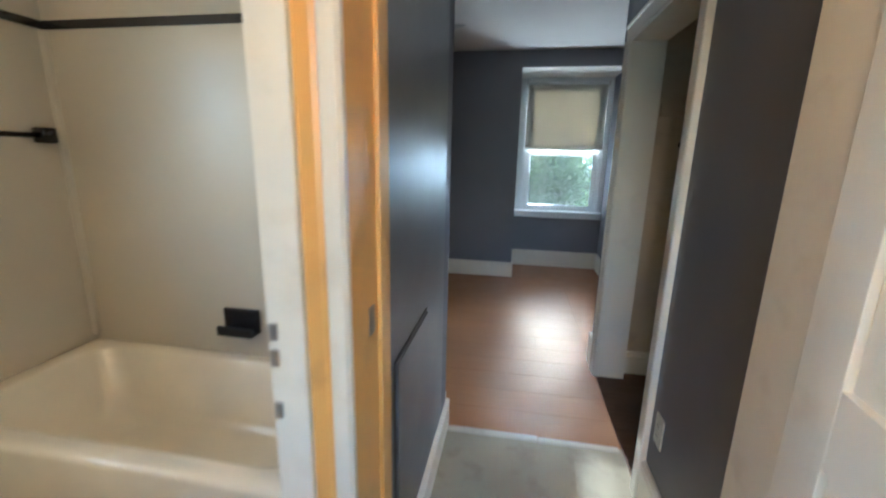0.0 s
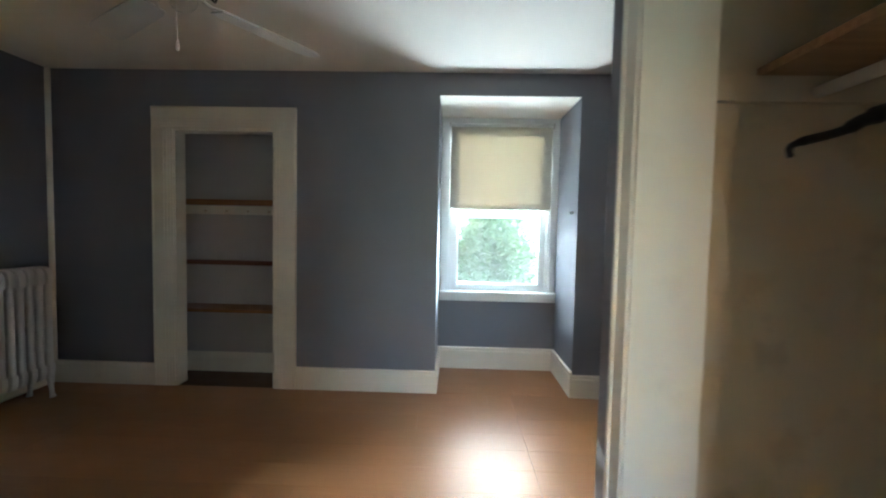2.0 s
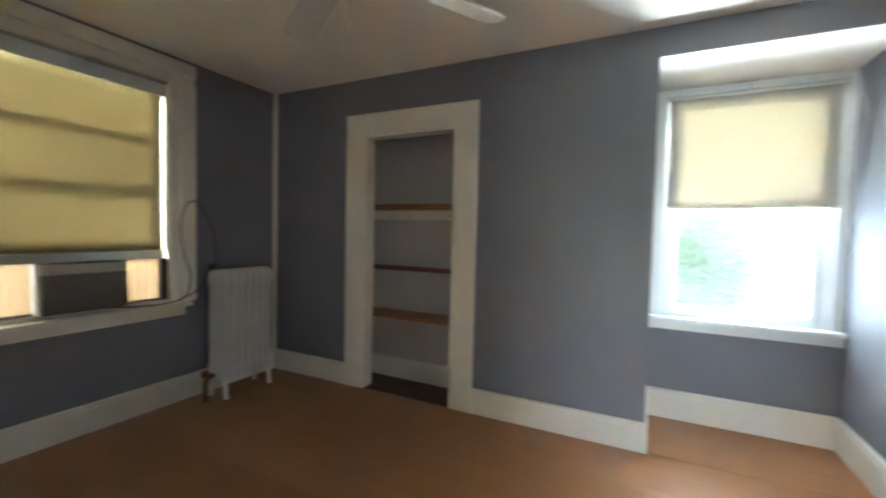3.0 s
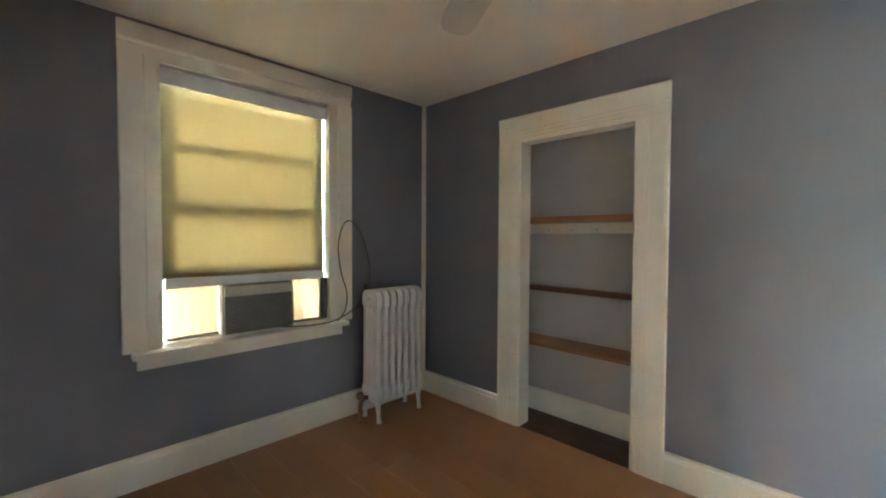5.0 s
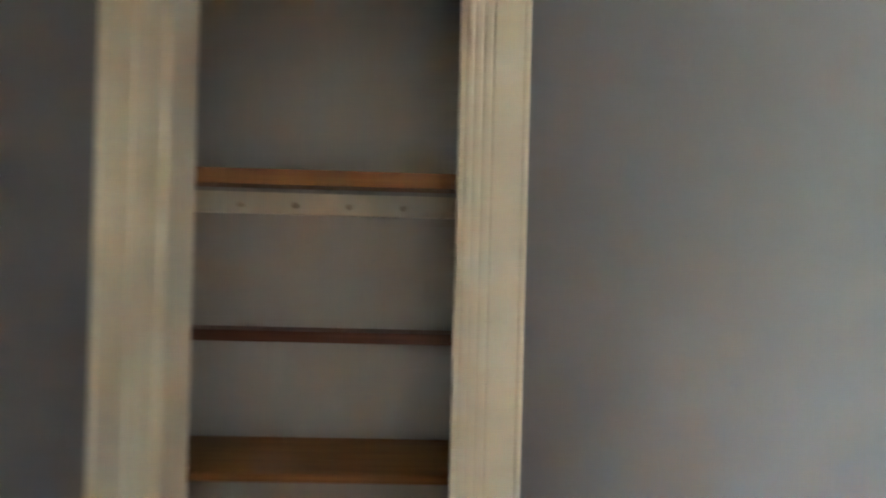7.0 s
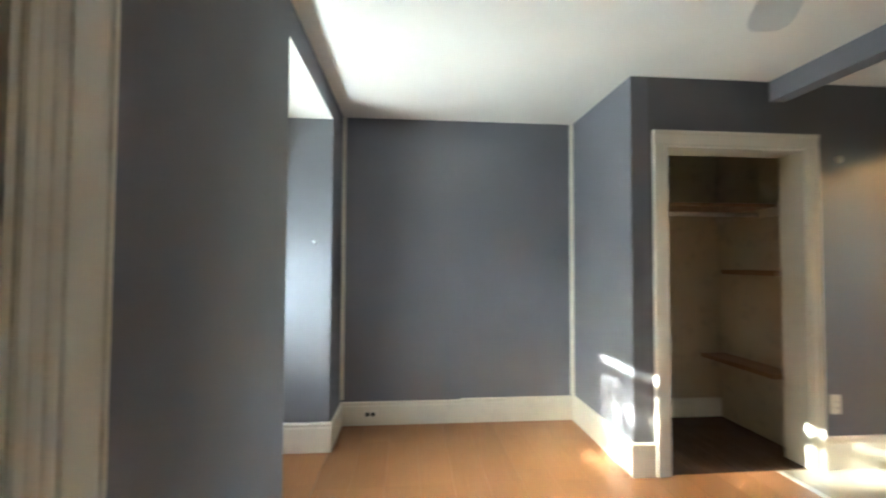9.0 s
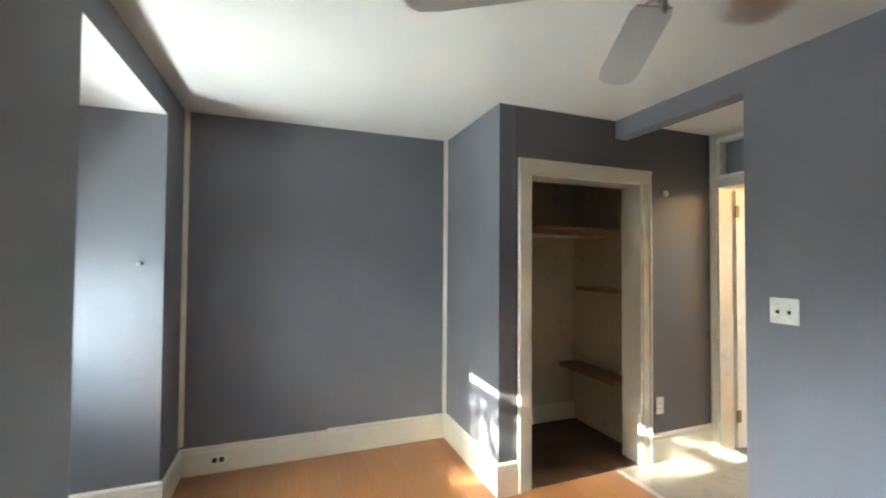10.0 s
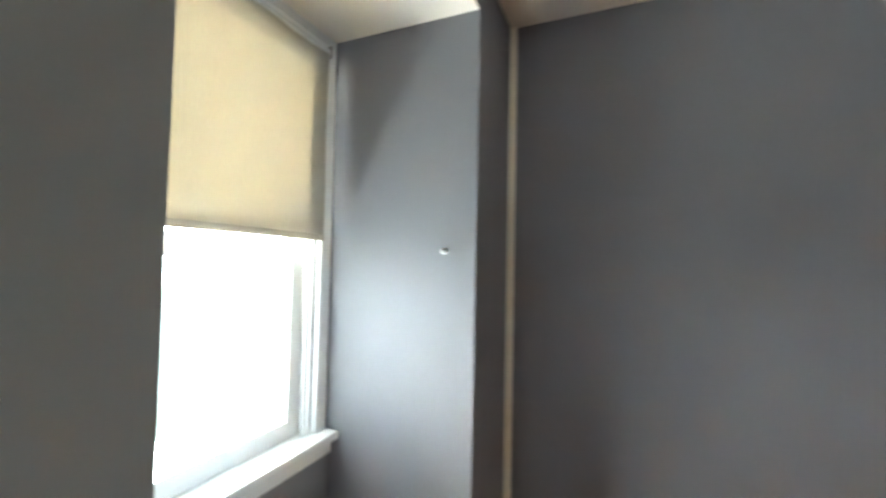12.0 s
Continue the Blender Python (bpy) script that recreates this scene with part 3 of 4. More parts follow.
for i in range(13):
    z = AZ0 + 0.024 + i * 0.0148
    part("slat", boxes((AX - 0.010, AY0 + 0.019, z, AX + 0.004, AY1 - 0.019, z + 0.007), bevel=0.0015), AC_GRILLE, ac)
for a, b in ((WY1 + 0.034, AY0 - 0.002), (AY1 + 0.002, WY0 - 0.034)):
    bm = bmesh.new()
    n = max(6, int((b - a) / 0.022))
    front = [(a + (b - a) * i / n, 0.003 * (i % 2)) for i in range(n + 1)]
    prism(bm, front + [(p, q - 0.003) for p, q in reversed(front)], (-0.045, 0, WZ0 + 0.026), (0, 1, 0), (1, 0, 0), (0, 0, 1), 0.285)
    part("side_curtain", bm, PANEL_PEACH, ac, "pleated peach plastic side panel lit from outside")
for a, b in ((WY1 + 0.034, AY0 - 0.002), (AY1 + 0.002, WY0 - 0.034)):
    part("bottom_rail", boxes((-0.06, a, WZ0 + 0.0225, -0.025, b, WZ0 + 0.036), bevel=0.002), AC_GRILLE, ac)
part("top_rail", boxes((-0.075, WY1 + 0.034, 1.0055, -0.030, WY0 - 0.034, 1.058), bevel=0.006), WINDOW_WHITE, ac, "glossy white mounting rail")
part("side_post", boxes((-0.075, WY0 - 0.062, WZ0 + 0.024, -0.046, WY0 - 0.0305, 1.005), (-0.0455, WY0 - 0.046, WZ0 + 0.024, -0.020, WY0 - 0.0125, 1.005), bevel=0.002), DARK, ac, "dark side channel")
cable = thing("power_cord", "dark grey power cord looped over the window casing", "power cord")
bm = bmesh.new()
tube(bm, curve_points([(0.02, -1.30, WZ0 + 0.03), (0.055, -1.10, WZ0 + 0.012), (0.070, -0.95, WZ0 + 0.010), (0.072, -0.83, 0.735), (0.066, -0.70, 0.80), (0.055, -0.60, 0.91), (0.045, -0.585, 1.09), (0.045, -0.645, 1.29), (0.048, -0.730, 1.395), (0.047, -0.800, 1.375),
                       (0.045, -0.840, 1.23), (0.045, -0.820, 1.05), (0.050, -0.775, 0.89), (0.060, -0.800, 0.77), (0.066, -0.86, 0.713)]), 0.0045, 8)
part("cable", bm, CORD, cable, smooth=True)

# ---- radiator ----
rad = thing("radiator", "white painted cast-iron column radiator on short legs", "radiator", (0.18, -0.47, 0))
RX0, RX1 = -0.095, 0.095


def radiator_section(y, legs):
    bm = bmesh.new()
    for cx in (RX0 + 0.026, 0.0, RX1 - 0.026):
        lathe(bm, [(0.012, 0.14), (0.019, 0.18), (0.0205, 0.22), (0.0205, 0.83), (0.019, 0.875), (0.012, 0.905)], (cx, y, 0), 14)
    dome = [(RX0 + 0.002, 0.80), (RX0, 0.85), (RX0 + 0.006, 0.885), (RX0 + 0.022, 0.908), (RX0 + 0.05, 0.918), (0, 0.922), (RX1 - 0.05, 0.918), (RX1 - 0.022, 0.908), (RX1 - 0.006, 0.885), (RX1, 0.85), (RX1 - 0.002, 0.80)]
    foot = [(RX1 - 0.002, 0.24), (RX1, 0.19), (RX1 - 0.008, 0.155), (RX1 - 0.03, 0.135), (RX0 + 0.03, 0.135), (RX0 + 0.008, 0.155), (RX0, 0.19), (RX0 + 0.002, 0.24)]
    slab = bmesh.new()
    for outline, thick in ((dome, 0.044), (foot, 0.042)):
        prism(slab, outline, (0, y - thick / 2, 0), (1, 0, 0), (0, 0, 1), (0, 1, 0), thick)
    bmesh.ops.bevel(slab, geom=list(slab.edges), offset=0.009, segments=3, profile=0.6, affect="EDGES", clamp_overlap=True)
    temp = bpy.data.meshes.new("slab")
    slab.to_mesh(temp)
    slab.free()
    bm.from_mesh(temp)
    bpy.data.meshes.remove(temp)
    prism(bm, [(RX0 + 0.02, 0.20), (RX1 - 0.02, 0.20), (RX1 - 0.02, 0.86), (RX0 + 0.02, 0.86)], (0, y - 0.006, 0), (1, 0, 0), (0, 0, 1), (0, 1, 0), 0.012)
    part("section", bm, RADIATOR, rad, smooth=True).data.set_sharp_from_angle(angle=radians(40))
    if legs:
        for s in (-1, 1):
            bm = bmesh.new()
            tube(bm, [(s * 0.070, y, 0.15), (s * 0.074, y, 0.09), (s * 0.080, y, 0.035), (s * 0.086, y, 0.0)], [0.024, 0.016, 0.013, 0.019], 10)
            part("leg", bm, RADIATOR, rad, smooth=True)


for i in range(7):
    radiator_section(-0.186 + i * 0.062, i in (0, 6))
bm = bmesh.new()
tube(bm, [(0, -0.225, 0.17), (0, 0.225, 0.17)], 0.02, 12)
part("hub", bm, RADIATOR, rad, smooth=True)
bm = bmesh.new()
tube(bm, [(0, -0.212, 0.87), (0, 0.225, 0.87)], 0.02, 12)
part("hub", bm, RADIATOR, rad, smooth=True)
bm = bmesh.new()
tube(bm, curve_points([(0, -0.215, 0.17), (0, -0.26, 0.165), (0.0, -0.285, 0.12), (0.0, -0.285, 0.0)]), 0.016, 10)
part("supply_pipe", bm, BRASS, rad, "dark valve pipe")
bm = bmesh.new()
lathe(bm, [(0.012, 0.0), (0.024, 0.01), (0.027, 0.035), (0.020, 0.05), (0.008, 0.055)], (0, -0.285, 0.165), 14)
part("valve", bm, BRASS, rad, "dark round valve", smooth=True)
bm = bmesh.new()
lathe(bm, [(0.006, 0), (0.007, 0.006), (0.016, 0.008), (0.017, 0.034), (0.012, 0.042), (0.004, 0.044)], (-0.055, -0.196, 0.917), 14)
part("air_vent", bm, BRASS, rad, "small metal bleed valve", smooth=True)

# ---- north closet shelves ----
ns = thing("closet_shelf", "pine closet shelf on a cream peg rail", "shelf")
part("board", boxes((0.813, 0.125, 1.405, 1.787, 0.332, 1.425), bevel=0.002), SHELF_OAK, ns)
part("front_edge", boxes((0.813, 0.105, 1.385, 1.787, 0.124, 1.430), bevel=0.003), SHELF_OAK, ns)
rail = thing("peg_rail", "cream painted peg rail fixed to the closet wall", "peg rail")
part("rail", boxes((0.813, 0.312, 1.318, 1.787, 0.332, 1.390), bevel=0.003), TRIM, rail)
for i in range(6):
    bm = bmesh.new()
    lathe(bm, [(0.004, 0), (0.005, -0.018), (0.010, -0.024), (0.010, -0.030), (0.004, -0.034)], (0.842 + i * 0.1755, 0.312, 1.345), 10, "y")
    part("peg", bm, CLOSET_CREAM, rail, smooth=True)
mid = thing("closet_batten", "narrow red-brown batten across the closet wall", "batten")
part("batten", boxes((0.813, 0.262, 0.905, 1.787, 0.332, 0.941), bevel=0.003), SHELF_RED, mid)
low = thing("closet_shelf", "deep red-brown wooden closet shelf", "shelf")
part("board", boxes((0.813, 0.106, 0.545, 1.787, 0.332, 0.571), bevel=0.003), SHELF_OAK, low)

structure("baseboard", boxes((0.813, 0.317, 0.0, 1.787, 0.332, 0.165), bevel=0.004), TRIM, "cream painted baseboard inside the closet", "baseboard")

# ---- passage closet ----
hs = thing("closet_shelf", "brown closet shelf above the hanging rod", "shelf")
part("board", boxes((3.82, -3.069, 1.640, 4.374, BLOCK - 0.126, 1.662), bevel=0.002), SHELF_DARK, hs)
for y0, y1 in ((-3.069, -3.049), (BLOCK - 0.146, BLOCK - 0.126)):
    part("cleat", boxes((3.70, y0, 1.575, 4.374, y1, 1.639), bevel=0.002), CLOSET_CREAM, hs)
rod = thing("closet_rod", "white clothes rod in the closet", "clothes rod")
bm = bmesh.new()
tube(bm, [(3.96, -3.048, 1.600), (3.96, BLOCK - 0.147, 1.600)], 0.0155, 14)
part("rod", bm, WHITE_ROD, rod, smooth=True)
sh = thing("closet_shelf", "short brown corner shelf in the closet", "shelf", group="corner shelves")
part("board", boxes((3.663, -3.069, 1.164, 4.13, -2.90, 1.198), bevel=0.003), SHELF_DARK, sh)
sh = thing("closet_shelf", "longer brown corner shelf low in the closet", "shelf", group="corner shelves")
part("board", boxes((3.663, -3.069, 0.494, 4.32, -2.87, 0.526), bevel=0.003), SHELF_DARK, sh)

hanger = thing("coat_hanger", "black plastic coat hanger on the white rod", "coat hanger", (3.96, -2.16, 1.60))
bm = bmesh.new()
tube(bm, curve_points([(0, 0, -0.100), (0, 0, -0.050), (0.012, 0, -0.034), (0.024, 0, -0.012), (0.021, 0, 0.010), (0.008, 0, 0.021), (-0.010, 0, 0.020), (-0.020, 0, 0.006)]), 0.003, 8)
part("hook", bm, STEEL, hanger, "steel hook", smooth=True)
bm = bmesh.new()
tube(bm, curve_points([(-0.200, 0, -0.196), (-0.203, 0, -0.176), (-0.180, 0, -0.163), (-0.10, 0, -0.140), (-0.055, 0, -0.116), (0, 0, -0.098), (0.055, 0, -0.116), (0.10, 0, -0.140), (0.180, 0, -0.163), (0.203, 0, -0.176), (0.200, 0, -0.196)]),
     [0.007] * 12 + [0.010] * 8 + [0.014] * 6 + [0.019] * 9 + [0.014] * 6 + [0.010] * 8 + [0.007] * 12, 10)
part("shoulder_bar", bm, DARK, hanger, smooth=True)

# ---- hall doorway, transom and door ----
frame_door = opening_trim("trim", (DX0, DOOR_Y + 0.0005, 0), (1, 0), (0, 1), DX1 - DX0, DTOP, 0.0485, 0.09, 0.0, "cream door casing with a blind transom", lining=False)
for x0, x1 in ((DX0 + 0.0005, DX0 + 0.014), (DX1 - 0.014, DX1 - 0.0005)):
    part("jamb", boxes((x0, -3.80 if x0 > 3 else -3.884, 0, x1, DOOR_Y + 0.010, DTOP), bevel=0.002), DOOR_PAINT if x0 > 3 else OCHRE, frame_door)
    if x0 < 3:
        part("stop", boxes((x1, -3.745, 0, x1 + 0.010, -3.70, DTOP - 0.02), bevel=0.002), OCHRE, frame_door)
part("transom_bar", boxes((DX0 + 0.001, -3.79, DTOP, DX1 - 0.001, DOOR_Y - 0.001, 2.05), bevel=0.002), TRIM, frame_door)
part("transom_panel", boxes((DX0 + 0.001, -3.74, 2.051, DX1 - 0.001, -3.715, 2.329)), WALL, frame_door, "slate grey blind transom panel")
part("transom_frame", boxes((DX1 - 0.035, -3.71, 2.051, DX1 - 0.001, DOOR_Y + 0.020, 2.329), (DX0 + 0.001, -3.71, 2.051, DX0 + 0.035, DOOR_Y + 0.020, 2.329), (DX0 + 0.035, -3.71, 2.30, DX1 - 0.035, DOOR_Y + 0.020, 2.329), (DX1 + 0.001, DOOR_Y + 0.0005, 2.051, CLOSET_X - 0.001, DOOR_Y + 0.020, H - 0.004), bevel=0.003), TRIM, frame_door)
part("strike_plate", boxes((DX0 + 0.0145, -3.80, 0.985, DX0 + 0.017, -3.77, 1.045), bevel=0.0008), STEEL, frame_door, "worn metal strike plate")

# moulded corner boards where the bedroom and bathroom doorways meet
corner = thing("trim", "cream and ochre stepped mouldings between two doorways", "trim", kind="structure")
bm = bmesh.new()
prism(bm, [(2.619, -3.8855), (2.619, -3.902), (2.624, -3.908), (2.650, -3.908), (2.657, -3.900), (2.657, -3.8855)], (0, 0, 0), (1, 0, 0), (0, 1, 0), (0, 0, 1), 2.06)
part("casing", bm, DOOR_PAINT, corner)
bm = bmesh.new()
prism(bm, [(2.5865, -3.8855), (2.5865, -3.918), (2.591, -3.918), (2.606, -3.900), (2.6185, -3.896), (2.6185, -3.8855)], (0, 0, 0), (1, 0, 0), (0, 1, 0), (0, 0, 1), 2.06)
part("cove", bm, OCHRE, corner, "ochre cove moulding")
part("bathroom_jamb", boxes((2.516, -3.930, 0, BX, -3.9125, 2.03), bevel=0.004), DOOR_PAINT, corner)
for z in (0.955, 0.905, 0.80):
    part("strike_plate", boxes((BX - 0.066, -3.9325, z + 0.07, BX - 0.050, -3.9298, z + 0.102), bevel=0.0008), STEEL, corner, "worn metal latch plate")


def panel_door(label, m, w, h):
    d = tagged(new("door_1"), label, "door", kind="structure")
    d.matrix_basis = m
    part("stile", boxes((0, 0, 0.01, 0.11, 0.036, h), bevel=0.002), DOOR_PAINT, d)
    part("stile", boxes((w - 0.11, 0, 0.01, w, 0.036, h), bevel=0.002), DOOR_PAINT, d)
    for a, b in ((0.01, 0.21), (0.90, 1.03), (h - 0.13, h)):
        part("rail", boxes((0.1105, 0.0005, a, w - 0.1105, 0.0355, b), bevel=0.002), DOOR_PAINT, d)
    for a, b in ((0.2105, 0.8995), (1.0305, h - 0.1305)):
        part("panel", boxes((0.1105, 0.012, a, w - 0.1105, 0.024, b), (0.145, 0.006, a + 0.035, w - 0.145, 0.030, b - 0.035), bevel=0.004), DOOR_PAINT, d)
    bm = bmesh.new()
    for s in (-1, 1):
        y = 0.0 if s < 0 else 0.036
        lathe(bm, [(0.024, y), (0.024, y + s * 0.004), (0.010, y + s * 0.008), (0.009, y + s * 0.03), (0.022, y + s * 0.038), (0.026, y + s * 0.052), (0.016, y + s * 0.062)], (w - 0.06, 0, 0.97), 16, "y")
    part("knob", bm, BRASS, d, "aged brass knob", smooth=True)
    for z in (0.20, 1.74):
        part("hinge", boxes((-0.004, -0.003, z, 0.030, -0.0005, z + 0.09), (-0.010, -0.010, z, 0.0, 0.004, z + 0.09), bevel=0.001), BRASS, d, "aged brass hinge")
    return d


panel_door("cream panelled bedroom door standing open into the hall", pose(DX1 - 0.030, -3.815, 0.004, 0, 0, -97), 0.755, 1.945)

# ---- passage wall's access panel ----
ap = thing("access_panel", "painted plumbing access panel flush in the passage wall", "access panel")
part("panel", boxes((PASS_W + 0.0005, -3.600, 0.215, PASS_W + 0.010, -3.225, 0.815), bevel=0.003), WALL_GLOSS_SHADED, ap)
# Dark strips laid on the wall imitate the shaded gap around the panel.
part("gap", boxes((PASS_W + 0.0003, -3.610, 0.205, PASS_W + 0.003, -3.601, 0.825), (PASS_W + 0.0003, -3.600, 0.816, PASS_W + 0.003, -3.215, 0.825), bevel=0.0005), DARK, ap, "dark strip in place of the panel's shadow gap")

# ---- plates ----
sw = thing("switch_plate", "ivory double toggle switch plate on the wall", "light switch", (2.48, SOUTH, 1.19))
part("plate", boxes((-0.058, 0.0005, -0.058, 0.058, 0.007, 0.058), bevel=0.003), PLATE, sw)
for x in (-0.023, 0.023):
    part("toggle", boxes((x - 0.005, 0.007, -0.012, x + 0.005, 0.018, 0.004), bevel=0.002), DARK, sw, "dark toggle")
    for z in (-0.03, 0.03):
        bm = bmesh.new()
        lathe(bm, [(0.003, 0.0071), (0.003, 0.0082)], (x, 0, z), 8, "y")
        part("screw", bm, STEEL, sw)
ol = thing("wall_outlet", "ivory duplex outlet plate above the baseboard", "outlet", (CLOSET_X, -3.118, 0.387))
part("plate", boxes((-0.007, -0.035, -0.058, -0.0005, 0.035, 0.058), bevel=0.003), PLATE, ol)
for z in (-0.020, 0.020):
    r = part("receptacle", boxes((-0.0095, -0.017, z - 0.014, -0.0068, 0.017, z + 0.014), bevel=0.004), PLATE, ol)
    part("slot", boxes((-0.0100, -0.008, z - 0.005, -0.0094, -0.005, z + 0.005), (-0.0100, 0.005, z - 0.005, -0.0094, 0.008, z + 0.005)), DARK, r, "dark slots")
bo = thing("baseboard_outlet", "black duplex receptacle set in the baseboard", "outlet", (EAST - 0.019, -0.23, 0.085))
part("plate", boxes((-0.0035, -0.052, -0.028, -0.0005, 0.052, 0.028), bevel=0.001), TRIM, bo)
for y in (-0.021, 0.021):
    bm = bmesh.new()
    lathe(bm, [(0.0165, -0.0036), (0.0165, -0.006), (0.013, -0.007)], (0, y, 0), 16, "x")
    part("receptacle", bm, DARK, bo, "black round receptacle")
kb = thing("wall_button", "small round white plate high on the wall", "wall plate", (CLOSET_X, -3.187, 1.897))
bm = bmesh.new()
lathe(bm, [(0.024, -0.0005), (0.024, -0.008), (0.017, -0.014), (0.006, -0.016)], (0, 0, 0), 20, "x")
part("cover", bm, PLATE, kb, smooth=True)
nd = thing("wall_hook", "tiny white hook on the niche side", "hook", (NX1, 0.111, 1.378))
bm = bmesh.new()
lathe(bm, [(0.011, -0.0005), (0.011, -0.004), (0.005, -0.007), (0.005, -0.018), (0.009, -0.022), (0.004, -0.026)], (0, 0, 0), 12, "x")
part("hook", bm, WINDOW_WHITE, nd, smooth=True)
hatch = thing("ceiling_hatch", "white painted ceiling hatch over the passage", "hatch", kind="structure")
part("panel", boxes((2.80, -3.48, H - 0.012, 3.30, -3.10, H - 0.001), bevel=0.003), CEILING, hatch)

# ---- ceiling fan ----
FX, FY, FZ = 1.98, -1.48, 2.108
fan = thing("ceiling_fan", "white four-blade ceiling fan with glass light bowls, at rest", "ceiling fan", (FX, FY, 0))
bm = bmesh.new()
lathe(bm, [(0.02, H - 0.001), (0.075, H - 0.002), (0.070, H - 0.03), (0.035, H - 0.055), (0.016, H - 0.06)], (0, 0, 0), 28)
part("canopy", bm, FAN_WHITE, fan, smooth=True)
bm = bmesh.new()
lathe(bm, [(0.013, H - 0.065), (0.013, H - 0.05)], (0, 0, 0), 14)
part("downrod", bm, FAN_WHITE, fan, smooth=True)
bm = bmesh.new()
lathe(bm, [(0.03, H - 0.062), (0.10, H - 0.075), (0.135, H - 0.10), (0.140, H - 0.145), (0.115, H - 0.175), (0.06, H - 0.187), (0.02, H - 0.190)], (0, 0, 0), 32)
part("motor", bm, FAN_WHITE, fan, smooth=True)
for i in range(4):
    a = radians(59 + 90 * i)
    rot = Matrix.Rotation(a, 4, "Z") @ Matrix.Translation((0, 0, FZ)) @ Matrix.Rotation(radians(11), 4, "X")
    bm = bmesh.new()
    outline = [(0.165, -0.046), (0.20, -0.056), (0.40, -0.062), (0.58, -0.067), (0.635, -0.060), (0.664, -0.038), (0.670, 0.0), (0.664, 0.038), (0.635, 0.060), (0.58, 0.067), (0.40, 0.062), (0.20, 0.056), (0.165, 0.046)]
    prism(bm, outline, (0, 0, -0.003), (1, 0, 0), (0, 1, 0), (0, 0, 1), 0.006)
    bm.transform(rot)
    blade = part("blade", bm, FAN_WHITE, fan)
    bm = bmesh.new()
    tube(bm, curve_points([(0.10, 0, 0.020), (0.14, 0, 0.008), (0.17, 0.02, 0.006), (0.22, 0.028, 0.006)], 4), 0.006, 8)
    tube(bm, curve_points([(0.10, 0, 0.020), (0.14, 0, 0.008), (0.17, -0.02, 0.006), (0.22, -0.028, 0.006)], 4), 0.006, 8)
    bm.transform(rot)
    part("blade_iron", bm, FAN_METAL, blade, "metal blade bracket", smooth=True)
bm = bmesh.new()
lathe(bm, [(0.02, 2.182), (0.055, 2.179), (0.062, 2.16), (0.050, 2.14), (0.02, 2.130)], (0, 0, 0), 24)
part("light_fitter", bm, FAN_METAL, fan, smooth=True)
for i in range(4):
    a = radians(20 + 90 * i)
    rot = Matrix.Rotation(a, 4, "Z") @ Matrix.Translation((0.050, 0, 2.160)) @ Matrix.Rotation(radians(97), 4, "Y")
    bm = bmesh.new()
    lathe(bm, [(0.016, 0.0), (0.020, 0.025), (0.018, 0.045)], (0, 0, 0), 14)
    bm.transform(rot)
    arm = part("light_arm", bm, FAN_METAL, fan, smooth=True)
    bm = bmesh.new()
    outer = [(0.020, 0.030), (0.032, 0.042), (0.042, 0.062), (0.046, 0.082), (0.052, 0.095)]
    lathe(bm, outer + [(r - 0.003, h) for r, h in reversed(outer)], (0, 0, 0), 20)
    bm.transform(rot)
    part("glass_shade", bm, FAN_GLASS, arm, "clear glass light shade", smooth=True)
    bm = bmesh.new()
    lathe(bm, [(0.010, 0.040), (0.012, 0.048), (0.020, 0.062), (0.020, 0.072), (0.010, 0.082)], (0, 0, 0), 14)
    bm.transform(rot)
    part("bulb", bm, WHITE_ROD, arm, "unlit white bulb", smooth=True)
for x, y, zb in ((-0.055, 0.105, 1.945),):
    bm = bmesh.new()
    tube(bm, [(x * 0.8, y * 0.35, 2.14), (x, y * 0.9, 2.13), (x, y, zb + 0.03)], 0.0016, 6)
    chain = part("pull_chain", bm, STEEL, fan, "thin pull chain")
    bm = bmesh.new()
    lathe(bm, [(0.002, zb + 0.035), (0.006, zb + 0.020), (0.008, zb), (0.003, zb - 0.012)], (x, y, 0), 10)
    part("fob", bm, WHITE_ROD, chain, smooth=True)

# ---- bathroom ----
tub = thing("bathtub", "cream enamelled bathtub along the bathroom wall", "bathtub", (0.94, -3.68, 0))
L, Wd, RZ = 1.49, 0.715, 0.43


def tub_ring(x0, y0, x1, y1, r, z, n=6):
    pts = []
    for cx, cy, a0 in ((x1 - r, y1 - r, 0), (x0 + r, y1 - r, 90), (x0 + r, y0 + r, 180), (x1 - r, y0 + r, 270)):
        for k in range(n + 1):
            a = radians(a0 + 90 * k / n)
            pts.append((cx + r * math.cos(a), cy + r * math.sin(a), z))
    return pts


bm = bmesh.new()
rings = [tub_ring(0, 0, L, Wd, 0.03, 0.0), tub_ring(0, 0, L, Wd, 0.03, RZ - 0.02), tub_ring(0.006, 0.006, L - 0.006, Wd - 0.006, 0.03, RZ - 0.004), tub_ring(0.02, 0.02, L - 0.02, Wd - 0.02, 0.04, RZ),
         tub_ring(0.075, 0.075, L - 0.075, Wd - 0.06, 0.12, RZ), tub_ring(0.095, 0.090, L - 0.090, Wd - 0.075, 0.12, RZ - 0.012), tub_ring(0.16, 0.12, L - 0.12, Wd - 0.105, 0.14, 0.16), tub_ring(0.26, 0.19, L - 0.20, Wd - 0.17, 0.12, 0.10)]
vr = [[bm.verts.new(p) for p in r] for r in rings]
for a, b in zip(vr, vr[1:]):
    for i in range(len(a)):
        j = (i + 1) % len(a)
        bm.faces.new((a[i], a[j], b[j], b[i]))
